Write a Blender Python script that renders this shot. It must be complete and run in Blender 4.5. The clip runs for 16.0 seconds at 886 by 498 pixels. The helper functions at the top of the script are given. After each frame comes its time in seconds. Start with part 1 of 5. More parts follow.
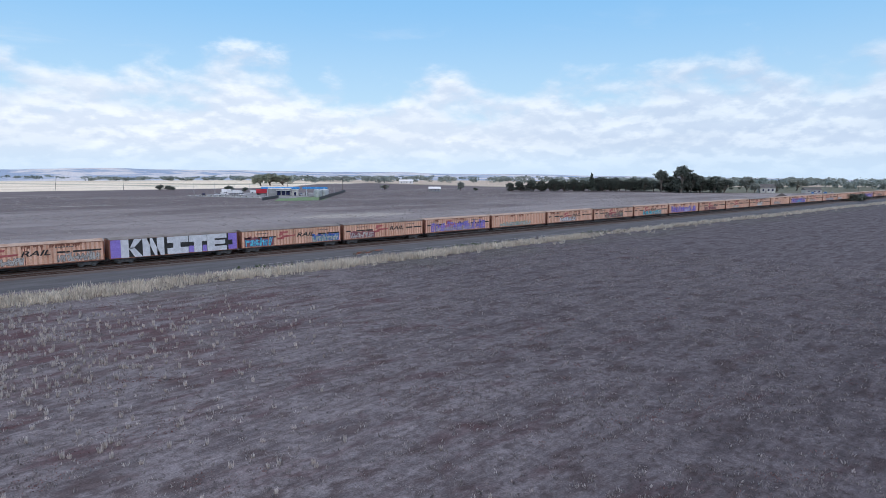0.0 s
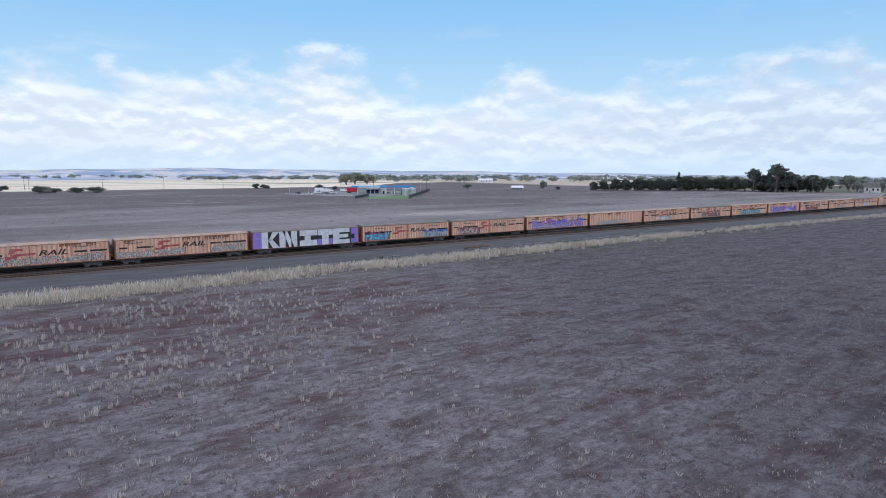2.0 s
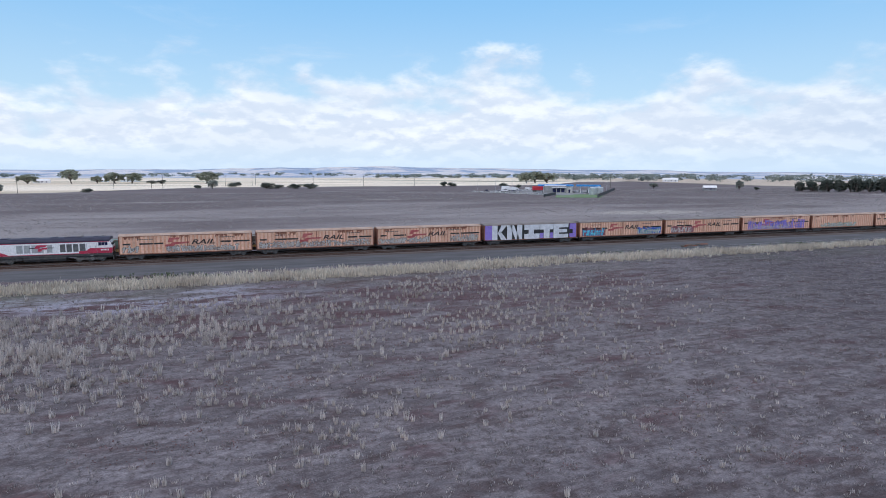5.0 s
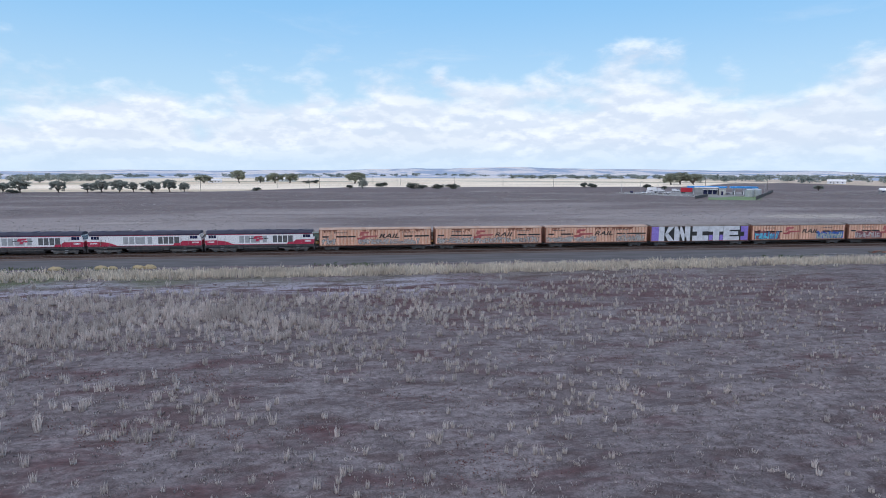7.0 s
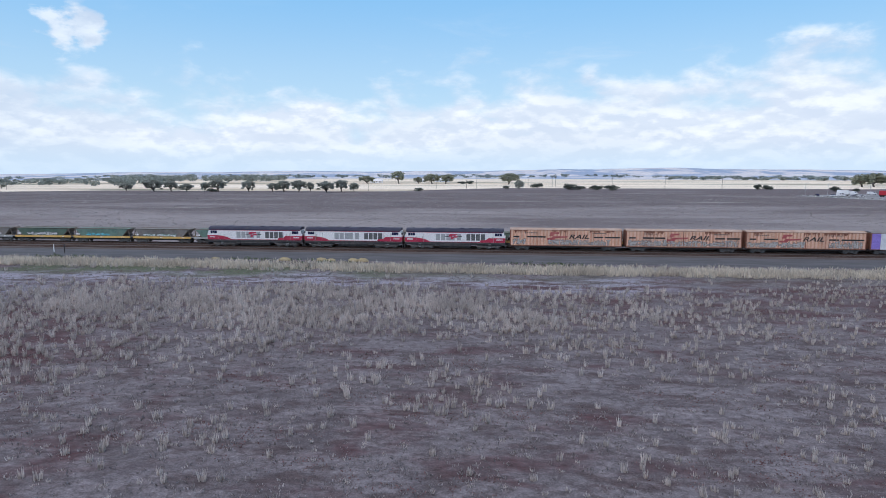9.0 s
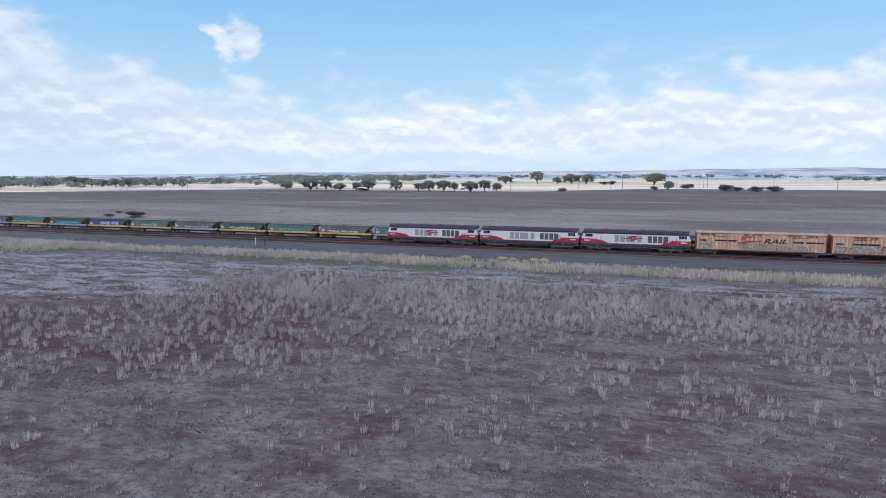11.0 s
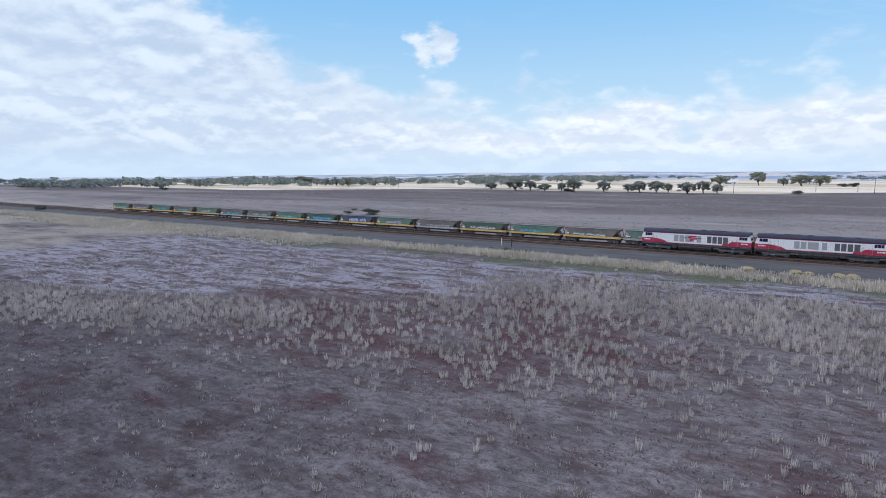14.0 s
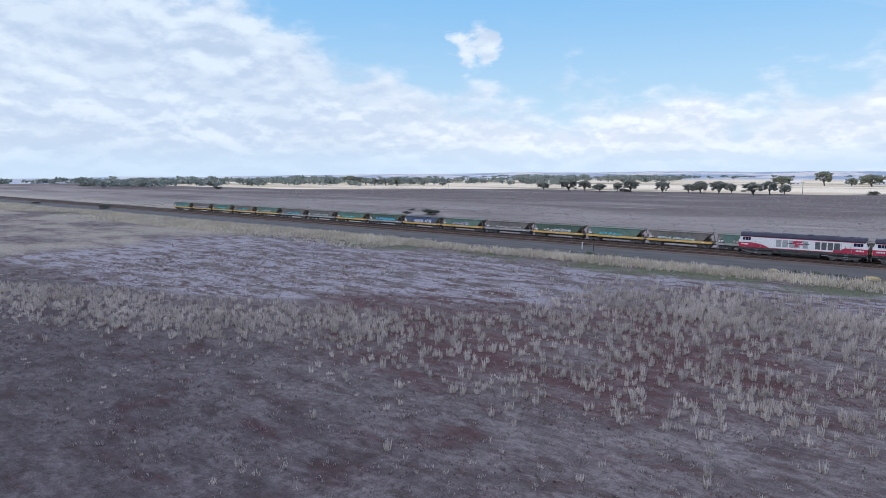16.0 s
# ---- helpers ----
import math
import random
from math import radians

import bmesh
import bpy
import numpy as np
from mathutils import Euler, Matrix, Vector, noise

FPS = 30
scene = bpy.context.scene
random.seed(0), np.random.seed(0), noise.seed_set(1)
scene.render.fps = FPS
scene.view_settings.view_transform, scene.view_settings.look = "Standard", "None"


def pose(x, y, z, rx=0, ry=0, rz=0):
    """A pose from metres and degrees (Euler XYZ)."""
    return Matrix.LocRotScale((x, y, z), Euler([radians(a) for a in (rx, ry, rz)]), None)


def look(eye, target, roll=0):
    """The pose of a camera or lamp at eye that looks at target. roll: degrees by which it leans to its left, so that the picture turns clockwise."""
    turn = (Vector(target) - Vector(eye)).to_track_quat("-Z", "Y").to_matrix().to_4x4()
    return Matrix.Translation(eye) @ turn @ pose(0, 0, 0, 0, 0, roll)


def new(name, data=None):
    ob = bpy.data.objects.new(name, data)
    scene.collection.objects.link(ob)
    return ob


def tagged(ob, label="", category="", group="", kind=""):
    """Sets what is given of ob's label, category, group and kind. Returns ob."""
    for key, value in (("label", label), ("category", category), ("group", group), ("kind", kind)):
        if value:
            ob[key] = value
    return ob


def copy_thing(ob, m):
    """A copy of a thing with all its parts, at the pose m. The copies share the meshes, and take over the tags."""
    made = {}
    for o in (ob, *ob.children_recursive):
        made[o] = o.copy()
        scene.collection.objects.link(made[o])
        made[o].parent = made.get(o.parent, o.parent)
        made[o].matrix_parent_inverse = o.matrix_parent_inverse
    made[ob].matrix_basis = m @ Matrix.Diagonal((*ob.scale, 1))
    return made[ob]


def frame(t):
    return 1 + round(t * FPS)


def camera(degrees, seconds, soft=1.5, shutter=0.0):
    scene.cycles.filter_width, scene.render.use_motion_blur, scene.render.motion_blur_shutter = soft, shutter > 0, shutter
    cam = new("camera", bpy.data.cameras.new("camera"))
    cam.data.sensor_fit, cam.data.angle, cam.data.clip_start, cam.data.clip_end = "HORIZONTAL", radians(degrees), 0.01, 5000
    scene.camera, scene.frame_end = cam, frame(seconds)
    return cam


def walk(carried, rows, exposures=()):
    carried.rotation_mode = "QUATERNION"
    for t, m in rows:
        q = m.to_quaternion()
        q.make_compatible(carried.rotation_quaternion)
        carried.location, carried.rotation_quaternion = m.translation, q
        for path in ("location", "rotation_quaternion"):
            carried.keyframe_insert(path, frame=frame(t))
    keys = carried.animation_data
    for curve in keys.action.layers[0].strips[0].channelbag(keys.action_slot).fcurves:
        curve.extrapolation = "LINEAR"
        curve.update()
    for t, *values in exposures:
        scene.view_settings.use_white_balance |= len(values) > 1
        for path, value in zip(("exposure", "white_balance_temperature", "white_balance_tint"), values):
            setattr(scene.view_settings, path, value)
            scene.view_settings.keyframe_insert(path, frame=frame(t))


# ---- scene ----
cam = camera(70.8, 16.0, 0.85)
METRES, EYE, TILT, LEAN, TURN = 77.3, 16.0, 0.0, 0.0, -41.6
ROWS = [
    (0.0, 0.0, 0.0, 0.0, 0.03, -7.13, -0.22),
    (0.5, -0.0211, -0.022, 0.0001, 1.62, -7.16, -0.18),
    (1.0, -0.0435, -0.0464, 0.0003, 3.41, -7.2, -0.16),
    (1.5, -0.0635, -0.0695, 0.0007, 4.98, -7.23, -0.14),
    (2.0, -0.0846, -0.0951, 0.0009, 6.79, -7.24, -0.11),
    (2.5, -0.1039, -0.1192, 0.0014, 8.9, -7.28, -0.12),
    (3.0, -0.1231, -0.1459, 0.0017, 11.78, -7.3, -0.11),
    (3.5, -0.1398, -0.1714, 0.0022, 14.43, -7.32, -0.09),
    (4.0, -0.1566, -0.2, 0.0025, 17.26, -7.34, -0.11),
    (6.5, -0.2216, -0.3471, 0.0043, 30.55, -7.4, -0.13),
    (7.0, -0.2362, -0.376, 0.0044, 34.15, -7.36, -0.12),
    (7.5, -0.2512, -0.4013, 0.0047, 37.4, -7.35, -0.13),
    (8.0, -0.2684, -0.4274, 0.005, 40.91, -7.32, -0.08),
    (8.5, -0.2851, -0.4511, 0.0054, 44.07, -7.3, -0.05),
    (9.0, -0.3037, -0.4768, 0.0058, 47.37, -7.3, -0.03),
    (11.5, -0.3949, -0.6009, 0.005, 62.14, -7.27, 0.06),
    (12.0, -0.4163, -0.6245, 0.0045, 65.08, -7.26, 0.06),
    (12.5, -0.437, -0.6455, 0.0043, 67.8, -7.25, 0.08),
    (13.0, -0.4596, -0.6678, 0.0041, 70.73, -7.24, 0.1),
    (13.5, -0.4813, -0.6873, 0.0041, 73.42, -7.23, 0.11),
    (14.0, -0.5058, -0.7071, 0.0042, 76.25, -7.22, 0.11),
    (14.5, -0.5289, -0.7242, 0.0041, 78.49, -7.22, 0.12),
    (15.0, -0.5549, -0.7426, 0.004, 79.17, -7.23, 0.1),
    (15.5, -0.5796, -0.7592, 0.0037, 79.54, -7.23, 0.1),
    (16.0, -0.6068, -0.7769, 0.0033, 80.12, -7.25, 0.09),
]
walk(cam, [(t, pose(0, 0, EYE, TILT, LEAN, TURN) @ pose(METRES * x, METRES * y, METRES * z, 90 + pitch, roll, yaw)) for t, x, y, z, yaw, pitch, roll in ROWS],
     [(0.0, 0.0), (16.0, 0.0)])

# ---- world and sun ----
SUN_EL, SUN_AZ = radians(48), radians(205)
world = bpy.data.worlds.new("sky")
scene.world = world
world.use_nodes = True
wt = world.node_tree
wt.nodes.clear()


class Graph:
    """Short hand for building node trees."""

    def __init__(self, tree):
        self.t = tree

    def n(self, kind, **kw):
        node = self.t.nodes.new(kind)
        for k, v in kw.items():
            if k == "op":
                node.operation = v
            elif k == "blend":
                node.blend_type = v
        return node

    def put(self, sock, v):
        if isinstance(v, bpy.types.NodeSocket):
            self.t.links.new(v, sock)
        else:
            sock.default_value = v

    def math(self, op, a, b=0.0, clamp=False):
        m = self.n("ShaderNodeMath", op=op)
        m.use_clamp = clamp
        self.put(m.inputs[0], a)
        self.put(m.inputs[1], b)
        return m.outputs[0]

    def vmath(self, op, a, b):
        m = self.n("ShaderNodeVectorMath", op=op)
        self.put(m.inputs[0], a)
        self.put(m.inputs[1], b)
        return m.outputs[0]

    def mix(self, f, a, b, blend="MIX"):
        m = self.t.nodes.new("ShaderNodeMix")
        m.data_type, m.blend_type = "RGBA", blend
        self.put(m.inputs[0], f)
        self.put(m.inputs[6], a if not isinstance(a, tuple) else (*a[:3], 1))
        self.put(m.inputs[7], b if not isinstance(b, tuple) else (*b[:3], 1))
        return m.outputs[2]

    def step(self, v, lo, hi, a=0.0, b=1.0):
        m = self.t.nodes.new("ShaderNodeMapRange")
        m.interpolation_type = "SMOOTHSTEP"
        self.put(m.inputs[0], v)
        for i, x in enumerate((lo, hi, a, b)):
            self.put(m.inputs[1 + i], x)
        return m.outputs[0]

    def noise(self, vec, scale, detail=4.0, rough=0.55, dist=0.0):
        m = self.t.nodes.new("ShaderNodeTexNoise")
        self.put(m.inputs["Vector"], vec)
        m.inputs["Scale"].default_value = scale
        m.inputs["Detail"].default_value = detail
        m.inputs["Roughness"].default_value = rough
        m.inputs["Distortion"].default_value = dist
        return m.outputs["Fac"]

    def xyz(self, v):
        m = self.t.nodes.new("ShaderNodeSeparateXYZ")
        self.put(m.inputs[0], v)
        return m.outputs

    def vec(self, x, y, z):
        m = self.t.nodes.new("ShaderNodeCombineXYZ")
        for i, v in enumerate((x, y, z)):
            self.put(m.inputs[i], v)
        return m.outputs[0]

    def bump(self, h, strength, dist):
        m = self.t.nodes.new("ShaderNodeBump")
        m.inputs["Strength"].default_value = strength
        m.inputs["Distance"].default_value = dist
        self.put(m.inputs["Height"], h)
        return m.outputs[0]


W = Graph(wt)
SKY = 0.124
sky = W.n("ShaderNodeTexSky")
sky.sky_type, sky.sun_disc, sky.sun_elevation, sky.sun_rotation = "NISHITA", False, SUN_EL, SUN_AZ
sky.air_density, sky.dust_density, sky.ozone_density = 1.0, 0.6, 1.5
gen = W.n("ShaderNodeTexCoord").outputs["Generated"]
dx, dy, dz = W.xyz(gen)
wt.links.new(W.vec(dx, dy, W.math("MAXIMUM", dz, 0.03)), sky.inputs["Vector"])
az = W.math("ARCTAN2", dx, dy)
el = W.math("ARCSINE", W.math("MAXIMUM", dz, -0.2))


def hump(v, at, wide, high):
    d = W.math("DIVIDE", W.math("SUBTRACT", v, at), wide)
    return W.math("MULTIPLY", W.math("EXPONENT", W.math("MULTIPLY", W.math("MULTIPLY", d, d), -1.0)), high)


# cumulus bank along the horizon: its top by azimuth, in radians
top = 0.124
for at, wide, high in ((0.43, 0.07, 0.065), (0.10, 0.14, 0.030), (1.15, 0.25, 0.045), (0.72, 0.05, 0.03)):
    top = W.math("ADD", top, hump(az, at, wide, high))
top = W.math("ADD", top, W.step(az, -0.62, -1.10, 0.0, 0.17))
billow = W.vmath("MULTIPLY", gen, (10.0, 10.0, 21.0))
n1 = W.noise(billow, 1.0, 9, 0.54, 0.10)
n2 = W.noise(W.vmath("ADD", billow, (0.05, 0.05, 0.30)), 1.0, 9, 0.54, 0.10)
edge = W.math("ADD", W.math("MULTIPLY", W.math("SUBTRACT", top, el), 12.0), W.math("MULTIPLY", W.math("SUBTRACT", n1, 0.5), 3.0))
cover = W.step(edge, -0.15, 0.75)
lone = W.math("ADD", hump(W.math("ADD", az, W.math("MULTIPLY", W.math("SUBTRACT", n1, 0.5), 0.20)), -0.625, 0.030, 1.0), -1.0)
lone = W.math("ADD", lone, hump(W.math("ADD", el, W.math("MULTIPLY", W.math("SUBTRACT", n2, 0.5), 0.11)), 0.178, 0.040, 1.0))
cover = W.math("MAXIMUM", cover, W.step(lone, 0.25, 0.75, 0.0, 0.9))
wisp = W.noise(W.vmath("MULTIPLY", gen, (5.0, 5.0, 20.0)), 1.0, 7, 0.58, 0.4)
cover = W.math("MAXIMUM", cover, W.math("MULTIPLY", W.step(wisp, 0.56, 0.78, 0.0, 0.55), W.step(el, 0.26, 0.14)))
shade = W.step(W.math("SUBTRACT", n1, n2), -0.12, 0.12)
soft = W.step(el, 0.02, 0.11)
puff = W.mix(shade, (5.35, 6.1, 7.4), (7.75, 8.25, 8.9))
# small flat-based puffs in rows, low over the horizon
row = W.vmath("MULTIPLY", gen, (19.0, 19.0, 42.0))
r1 = W.noise(row, 1.0, 6, 0.52, 0.1)
r2 = W.noise(W.vmath("ADD", row, (0.0, 0.0, 0.42)), 1.0, 6, 0.52, 0.1)
small = W.step(W.math("SUBTRACT", r1, r2), -0.10, 0.13)
puff = W.mix(W.step(el, 0.17, 0.09, 0.0, 0.8), puff, W.mix(small, (5.7, 6.45, 7.75), (7.85, 8.3, 8.95)))
puff = W.mix(W.math("MULTIPLY", W.step(wisp, 0.42, 0.58), W.step(el, 0.02, 0.16, 0.45, 0.30)), puff, (5.45, 6.25, 7.5))
# the bank is brightest to the north and greyer towards both ends
ends = W.step(W.math("ABSOLUTE", W.math("SUBTRACT", az, 0.1)), 0.5, 1.1)
puff = W.mix(ends, puff, (0.83, 0.885, 0.94), "MULTIPLY")
haze = W.step(el, -0.01, 0.12, 1.0, 0.0)
deep = W.mix(W.step(el, 0.05, 0.30), (4.2, 6.1, 7.9), (1.95, 4.6, 7.8))
blue = W.mix(0.85, sky.outputs[0], deep)
sky1 = W.mix(W.math("MULTIPLY", haze, 0.8), blue, (5.1, 6.5, 8.2))
sky2 = W.mix(W.math("MULTIPLY", cover, W.step(el, 0.0, 0.05, 0.25, 0.93)), sky1, puff)
# broken grey deck overhead, which keeps the paddock in shade
deck = W.math("MULTIPLY", W.step(el, 0.32, 0.60), W.step(W.noise(gen, 2.2, 6, 0.6), 0.30, 0.48, 0.55, 1.0))
sky2 = W.mix(deck, sky2, W.mix(n1, (5.0, 5.35, 6.5), (7.0, 7.4, 8.9)))
bg = W.n("ShaderNodeBackground")
bg.inputs[1].default_value = SKY
wt.links.new(sky2, bg.inputs[0])
wo = W.n("ShaderNodeOutputWorld")
wt.links.new(bg.outputs[0], wo.inputs[0])

sun_data = bpy.data.lights.new("sun", "SUN")
sun_data.energy, sun_data.angle, sun_data.color = 0.9, radians(14), (1.0, 0.95, 0.92)
sun = new("sun", sun_data)
sun.matrix_world = look((0, 0, 60), Vector((0, 0, 60)) - Vector((math.sin(SUN_AZ) * math.cos(SUN_EL), math.cos(SUN_AZ) * math.cos(SUN_EL), math.sin(SUN_EL))))


# ---- materials ----
def surface(name, c1, c2, scale=3.0, rough=0.7, metal=0.0, bump=0.15, fine=8.0, vary=0.0, stretch=(1, 1, 1), c3=None, over=(0.58, 0.72), island=False, thin=0.0, apart=False):
    """A painted, metal or organic surface: two tones by coarse noise, grain by fine noise, and stains of a third tone."""
    m = bpy.data.materials.new(name)
    m.use_nodes = True
    g = Graph(m.node_tree)
    b = m.node_tree.nodes["Principled BSDF"]
    co = g.n("ShaderNodeTexCoord").outputs["Object"]
    if apart:  # no two pieces carry the same marks
        k = g.math("MULTIPLY", g.n("ShaderNodeObjectInfo").outputs["Random"], 60.0)
        co = g.vmath("ADD", co, g.vec(k, k, k))
    co = g.vmath("MULTIPLY", co, stretch)
    coarse = g.noise(co, scale, 4, 0.6)
    grain = g.noise(co, scale * fine, 3, 0.6)
    col = g.mix(g.step(coarse, 0.35, 0.65), c1, c2)
    if c3:
        col = g.mix(g.step(g.math("ADD", g.noise(co, scale * 0.55, 6, 0.65), g.math("MULTIPLY", g.math("SUBTRACT", grain, 0.5), 0.25)), over[0], over[1]), col, c3)
    col = g.mix(0.35, col, g.mix(g.step(grain, 0.3, 0.7), (0.55, 0.55, 0.55), (1.25, 1.25, 1.25)), "MULTIPLY")
    if vary:
        rnd = g.n("ShaderNodeNewGeometry").outputs["Random Per Island"] if island else g.n("ShaderNodeObjectInfo").outputs["Random"]
        k = g.step(rnd, 0.0, 1.0, 1.0 - vary, 1.0 + vary)
        hsv = g.n("ShaderNodeHueSaturation")
        g.put(hsv.inputs["Value"], k)
        g.put(hsv.inputs["Color"], col)
        col = hsv.outputs[0]
    g.put(b.inputs["Base Color"], col)
    g.put(b.inputs["Roughness"], g.step(grain, 0.2, 0.8, max(0.05, rough - 0.12), min(1.0, rough + 0.12)))
    b.inputs["Metallic"].default_value = metal
    if bump:
        g.put(b.inputs["Normal"], g.bump(grain, bump, 0.02))
    if thin:  # leaves and dry blades let light through
        tr = g.n("ShaderNodeBsdfTranslucent")
        g.put(tr.inputs[0], col)
        both = g.n("ShaderNodeMixShader")
        both.inputs[0].default_value = thin
        g.put(both.inputs[1], b.outputs[0])
        g.put(both.inputs[2], tr.outputs[0])
        g.put(m.node_tree.nodes["Material Output"].inputs["Surface"], both.outputs[0])
    return m


def ground_material():
    m = bpy.data.materials.new("paddock_ground")
    m.use_nodes = True
    g = Graph(m.node_tree)
    b = m.node_tree.nodes["Principled BSDF"]
    co = g.n("ShaderNodeTexCoord").outputs["Object"]
    x, y, z = g.xyz(co)
    sx = g.vmath("MULTIPLY", co, (0.3, 1.0, 1.0))
    wide = g.noise(co, 0.022, 4, 0.55)
    mid = g.noise(sx, 0.22, 5, 0.6, 0.3)
    fine = g.noise(co, 1.6, 5, 0.65)
    grit = g.noise(co, 9.0, 3, 0.7)
    # near paddock: grey silt, brown litter, maroon saltbush mats, pale salt crust
    def zone(cx, cy, rx, ry):
        """0 at the middle of an oval patch of land, 1 on its rim."""
        return g.math("ADD", g.math("POWER", g.math("DIVIDE", g.math("SUBTRACT", x, cx), rx), 2.0), g.math("POWER", g.math("DIVIDE", g.math("SUBTRACT", y, cy), ry), 2.0))

    blotch = g.noise(g.vmath("MULTIPLY", co, (0.55, 1.0, 1.0)), 0.42, 5, 0.62, 0.5)
    col = g.mix(g.step(blotch, 0.36, 0.62), (0.120, 0.105, 0.115), (0.208, 0.189, 0.205))
    # wheel and plough lines, clearest in the bare east
    furrow = g.vec(g.math("MULTIPLY", g.math("ADD", x, y), 0.02), g.math("SUBTRACT", y, g.math("MULTIPLY", x, 0.1)), 0.0)
    lines = g.noise(furrow, 0.8, 5, 0.62)
    col = g.mix(g.math("MULTIPLY", g.step(lines, 0.44, 0.64), g.step(x, -60.0, 20.0, 0.12, 0.6)), col, (0.240, 0.219, 0.234))
    col = g.mix(g.step(fine, 0.44, 0.66, 0.0, 0.7), col, (0.100, 0.082, 0.086))
    clod = g.noise(g.vmath("MULTIPLY", g.vmath("ADD", co, (31.0, 7.0, 0.0)), (0.50, 1.0, 1.0)), 0.50, 5, 0.55, 0.3)
    col = g.mix(g.step(clod, 0.53, 0.66, 0.0, 0.75), col, (0.088, 0.066, 0.069))
    # maroon mats of low succulents, in patches a few metres long
    red_n = g.math("ADD", g.noise(g.vmath("MULTIPLY", co, (0.42, 1.0, 1.0)), 0.30, 6, 0.62, 0.5), g.math("MULTIPLY", g.math("SUBTRACT", wide, 0.5), 0.30))
    gain = g.math("ADD", g.step(zone(-108.0, 41.0, 30.0, 19.0), 1.5, 0.3, 0.0, 0.17), g.step(zone(5.0, 68.0, 55.0, 16.0), 1.5, 0.3, 0.0, 0.10))
    gain = g.math("ADD", gain, g.step(zone(-60.0, 75.0, 45.0, 6.0), 1.4, 0.4, 0.0, 0.10))
    gain = g.math("ADD", gain, g.step(zone(-100.0, 8.0, 30.0, 14.0), 1.5, 0.3, 0.0, -0.04))
    gain = g.math("SUBTRACT", gain, g.step(x, 25.0, 75.0, 0.0, 0.10))
    red = g.step(g.math("ADD", red_n, gain), 0.50, 0.74)
    col = g.mix(g.math("MULTIPLY", red, g.step(grit, 0.25, 0.6, 0.45, 1.0)), col, g.mix(fine, (0.108, 0.053, 0.060), (0.074, 0.044, 0.049)))
    ye0 = g.math("ADD", y, g.math("MULTIPLY", g.math("SUBTRACT", wide, 0.5), 40.0))
    # east: darker bare tilled soil, with cloud shade mixed into the tone
    tilled_shade = g.step(g.math("ADD", g.math("ADD", x, g.math("MULTIPLY", y, -0.35)), g.math("MULTIPLY", g.math("SUBTRACT", wide, 0.5), 40.0)), -5.0, 45.0, 0.0, 0.9)
    col = g.mix(tilled_shade, col, (0.64, 0.63, 0.65), "MULTIPLY")
    # south: lens vignette and cloud shade painted in as darker soil
    col = g.mix(g.math("MULTIPLY", g.step(ye0, 34.0, 10.0, 0.0, 0.8), g.step(x, -80.0, -110.0)), col, (0.72, 0.72, 0.76), "MULTIPLY")
    col = g.mix(g.math("MULTIPLY", g.step(ye0, 32.0, 8.0, 0.0, 0.55), g.math("MAXIMUM", g.step(x, -70.0, -20.0), g.step(x, -75.0, -105.0))), col, (0.66, 0.65, 0.67), "MULTIPLY")
    # salt pans along the line and in the hollow to the west
    edge = g.math("MULTIPLY", g.math("SUBTRACT", g.noise(co, 0.05, 4, 0.6), 0.5), 26.0)
    ye = g.math("ADD", y, edge)
    strip = g.math("MULTIPLY", g.step(ye, 71.0, 75.0), g.step(ye, 84.0, 80.0))
    strip = g.math("MULTIPLY", strip, g.math("MULTIPLY", g.step(x, -170.0, -130.0), g.step(x, -5.0, -30.0)))
    hollow = g.math("MULTIPLY", g.math("MULTIPLY", g.step(g.math("ADD", ye, g.step(x, -112.0, -165.0, 0.0, 24.0)), 46.0, 52.0), g.step(ye, 84.0, 76.0)), g.math("MULTIPLY", g.step(x, -230.0, -205.0), g.step(g.math("ADD", x, edge), -100.0, -118.0)))
    pan = g.math("MULTIPLY", g.math("MAXIMUM", strip, hollow), g.step(g.noise(g.vmath("MULTIPLY", co, (0.35, 1.0, 1.0)), 0.42, 6, 0.66), 0.44, 0.55))
    col = g.mix(pan, col, g.mix(fine, (0.23, 0.225, 0.275), (0.35, 0.335, 0.39)))
    green = g.math("MULTIPLY", g.math("MULTIPLY", g.step(ye, 76.0, 84.0), g.step(y, 92.0, 88.0)), g.step(g.noise(co, 0.08, 4, 0.6), 0.42, 0.54))
    col = g.mix(g.math("MULTIPLY", green, g.step(x, -20.0, -90.0, 0.15, 0.85)), col, g.mix(fine, (0.075, 0.105, 0.055), (0.125, 0.138, 0.088)))
    # bleached grass in the far west of the near paddock
    west = g.math("MULTIPLY", g.step(g.math("ADD", x, edge), -205.0, -225.0), g.step(g.noise(g.vmath("MULTIPLY", co, (0.5, 1.0, 1.0)), 0.055, 5, 0.6), 0.40, 0.56))
    col = g.mix(g.math("MULTIPLY", west, 0.8), col, g.mix(fine, (0.26, 0.24, 0.215), (0.42, 0.39, 0.35)))
    # far paddock beyond the line
    bands = g.noise(g.vmath("MULTIPLY", co, (0.28, 1.0, 1.0)), 0.030, 6, 0.62, 0.4)
    far = g.mix(g.step(g.math("ADD", bands, g.step(y, 140.0, 330.0, 0.10, -0.14)), 0.34, 0.66), (0.150, 0.126, 0.132), (0.288, 0.262, 0.267))
    far = g.mix(g.step(fine, 0.5, 0.8, 0.0, 0.4), far, (0.25, 0.235, 0.24))
    pale = g.noise(g.vmath("MULTIPLY", co, (0.13, 1.0, 1.0)), 0.05, 4, 0.6)
    far = g.mix(g.step(pale, 0.62, 0.70, 0.0, 0.75), far, (0.40, 0.375, 0.36))
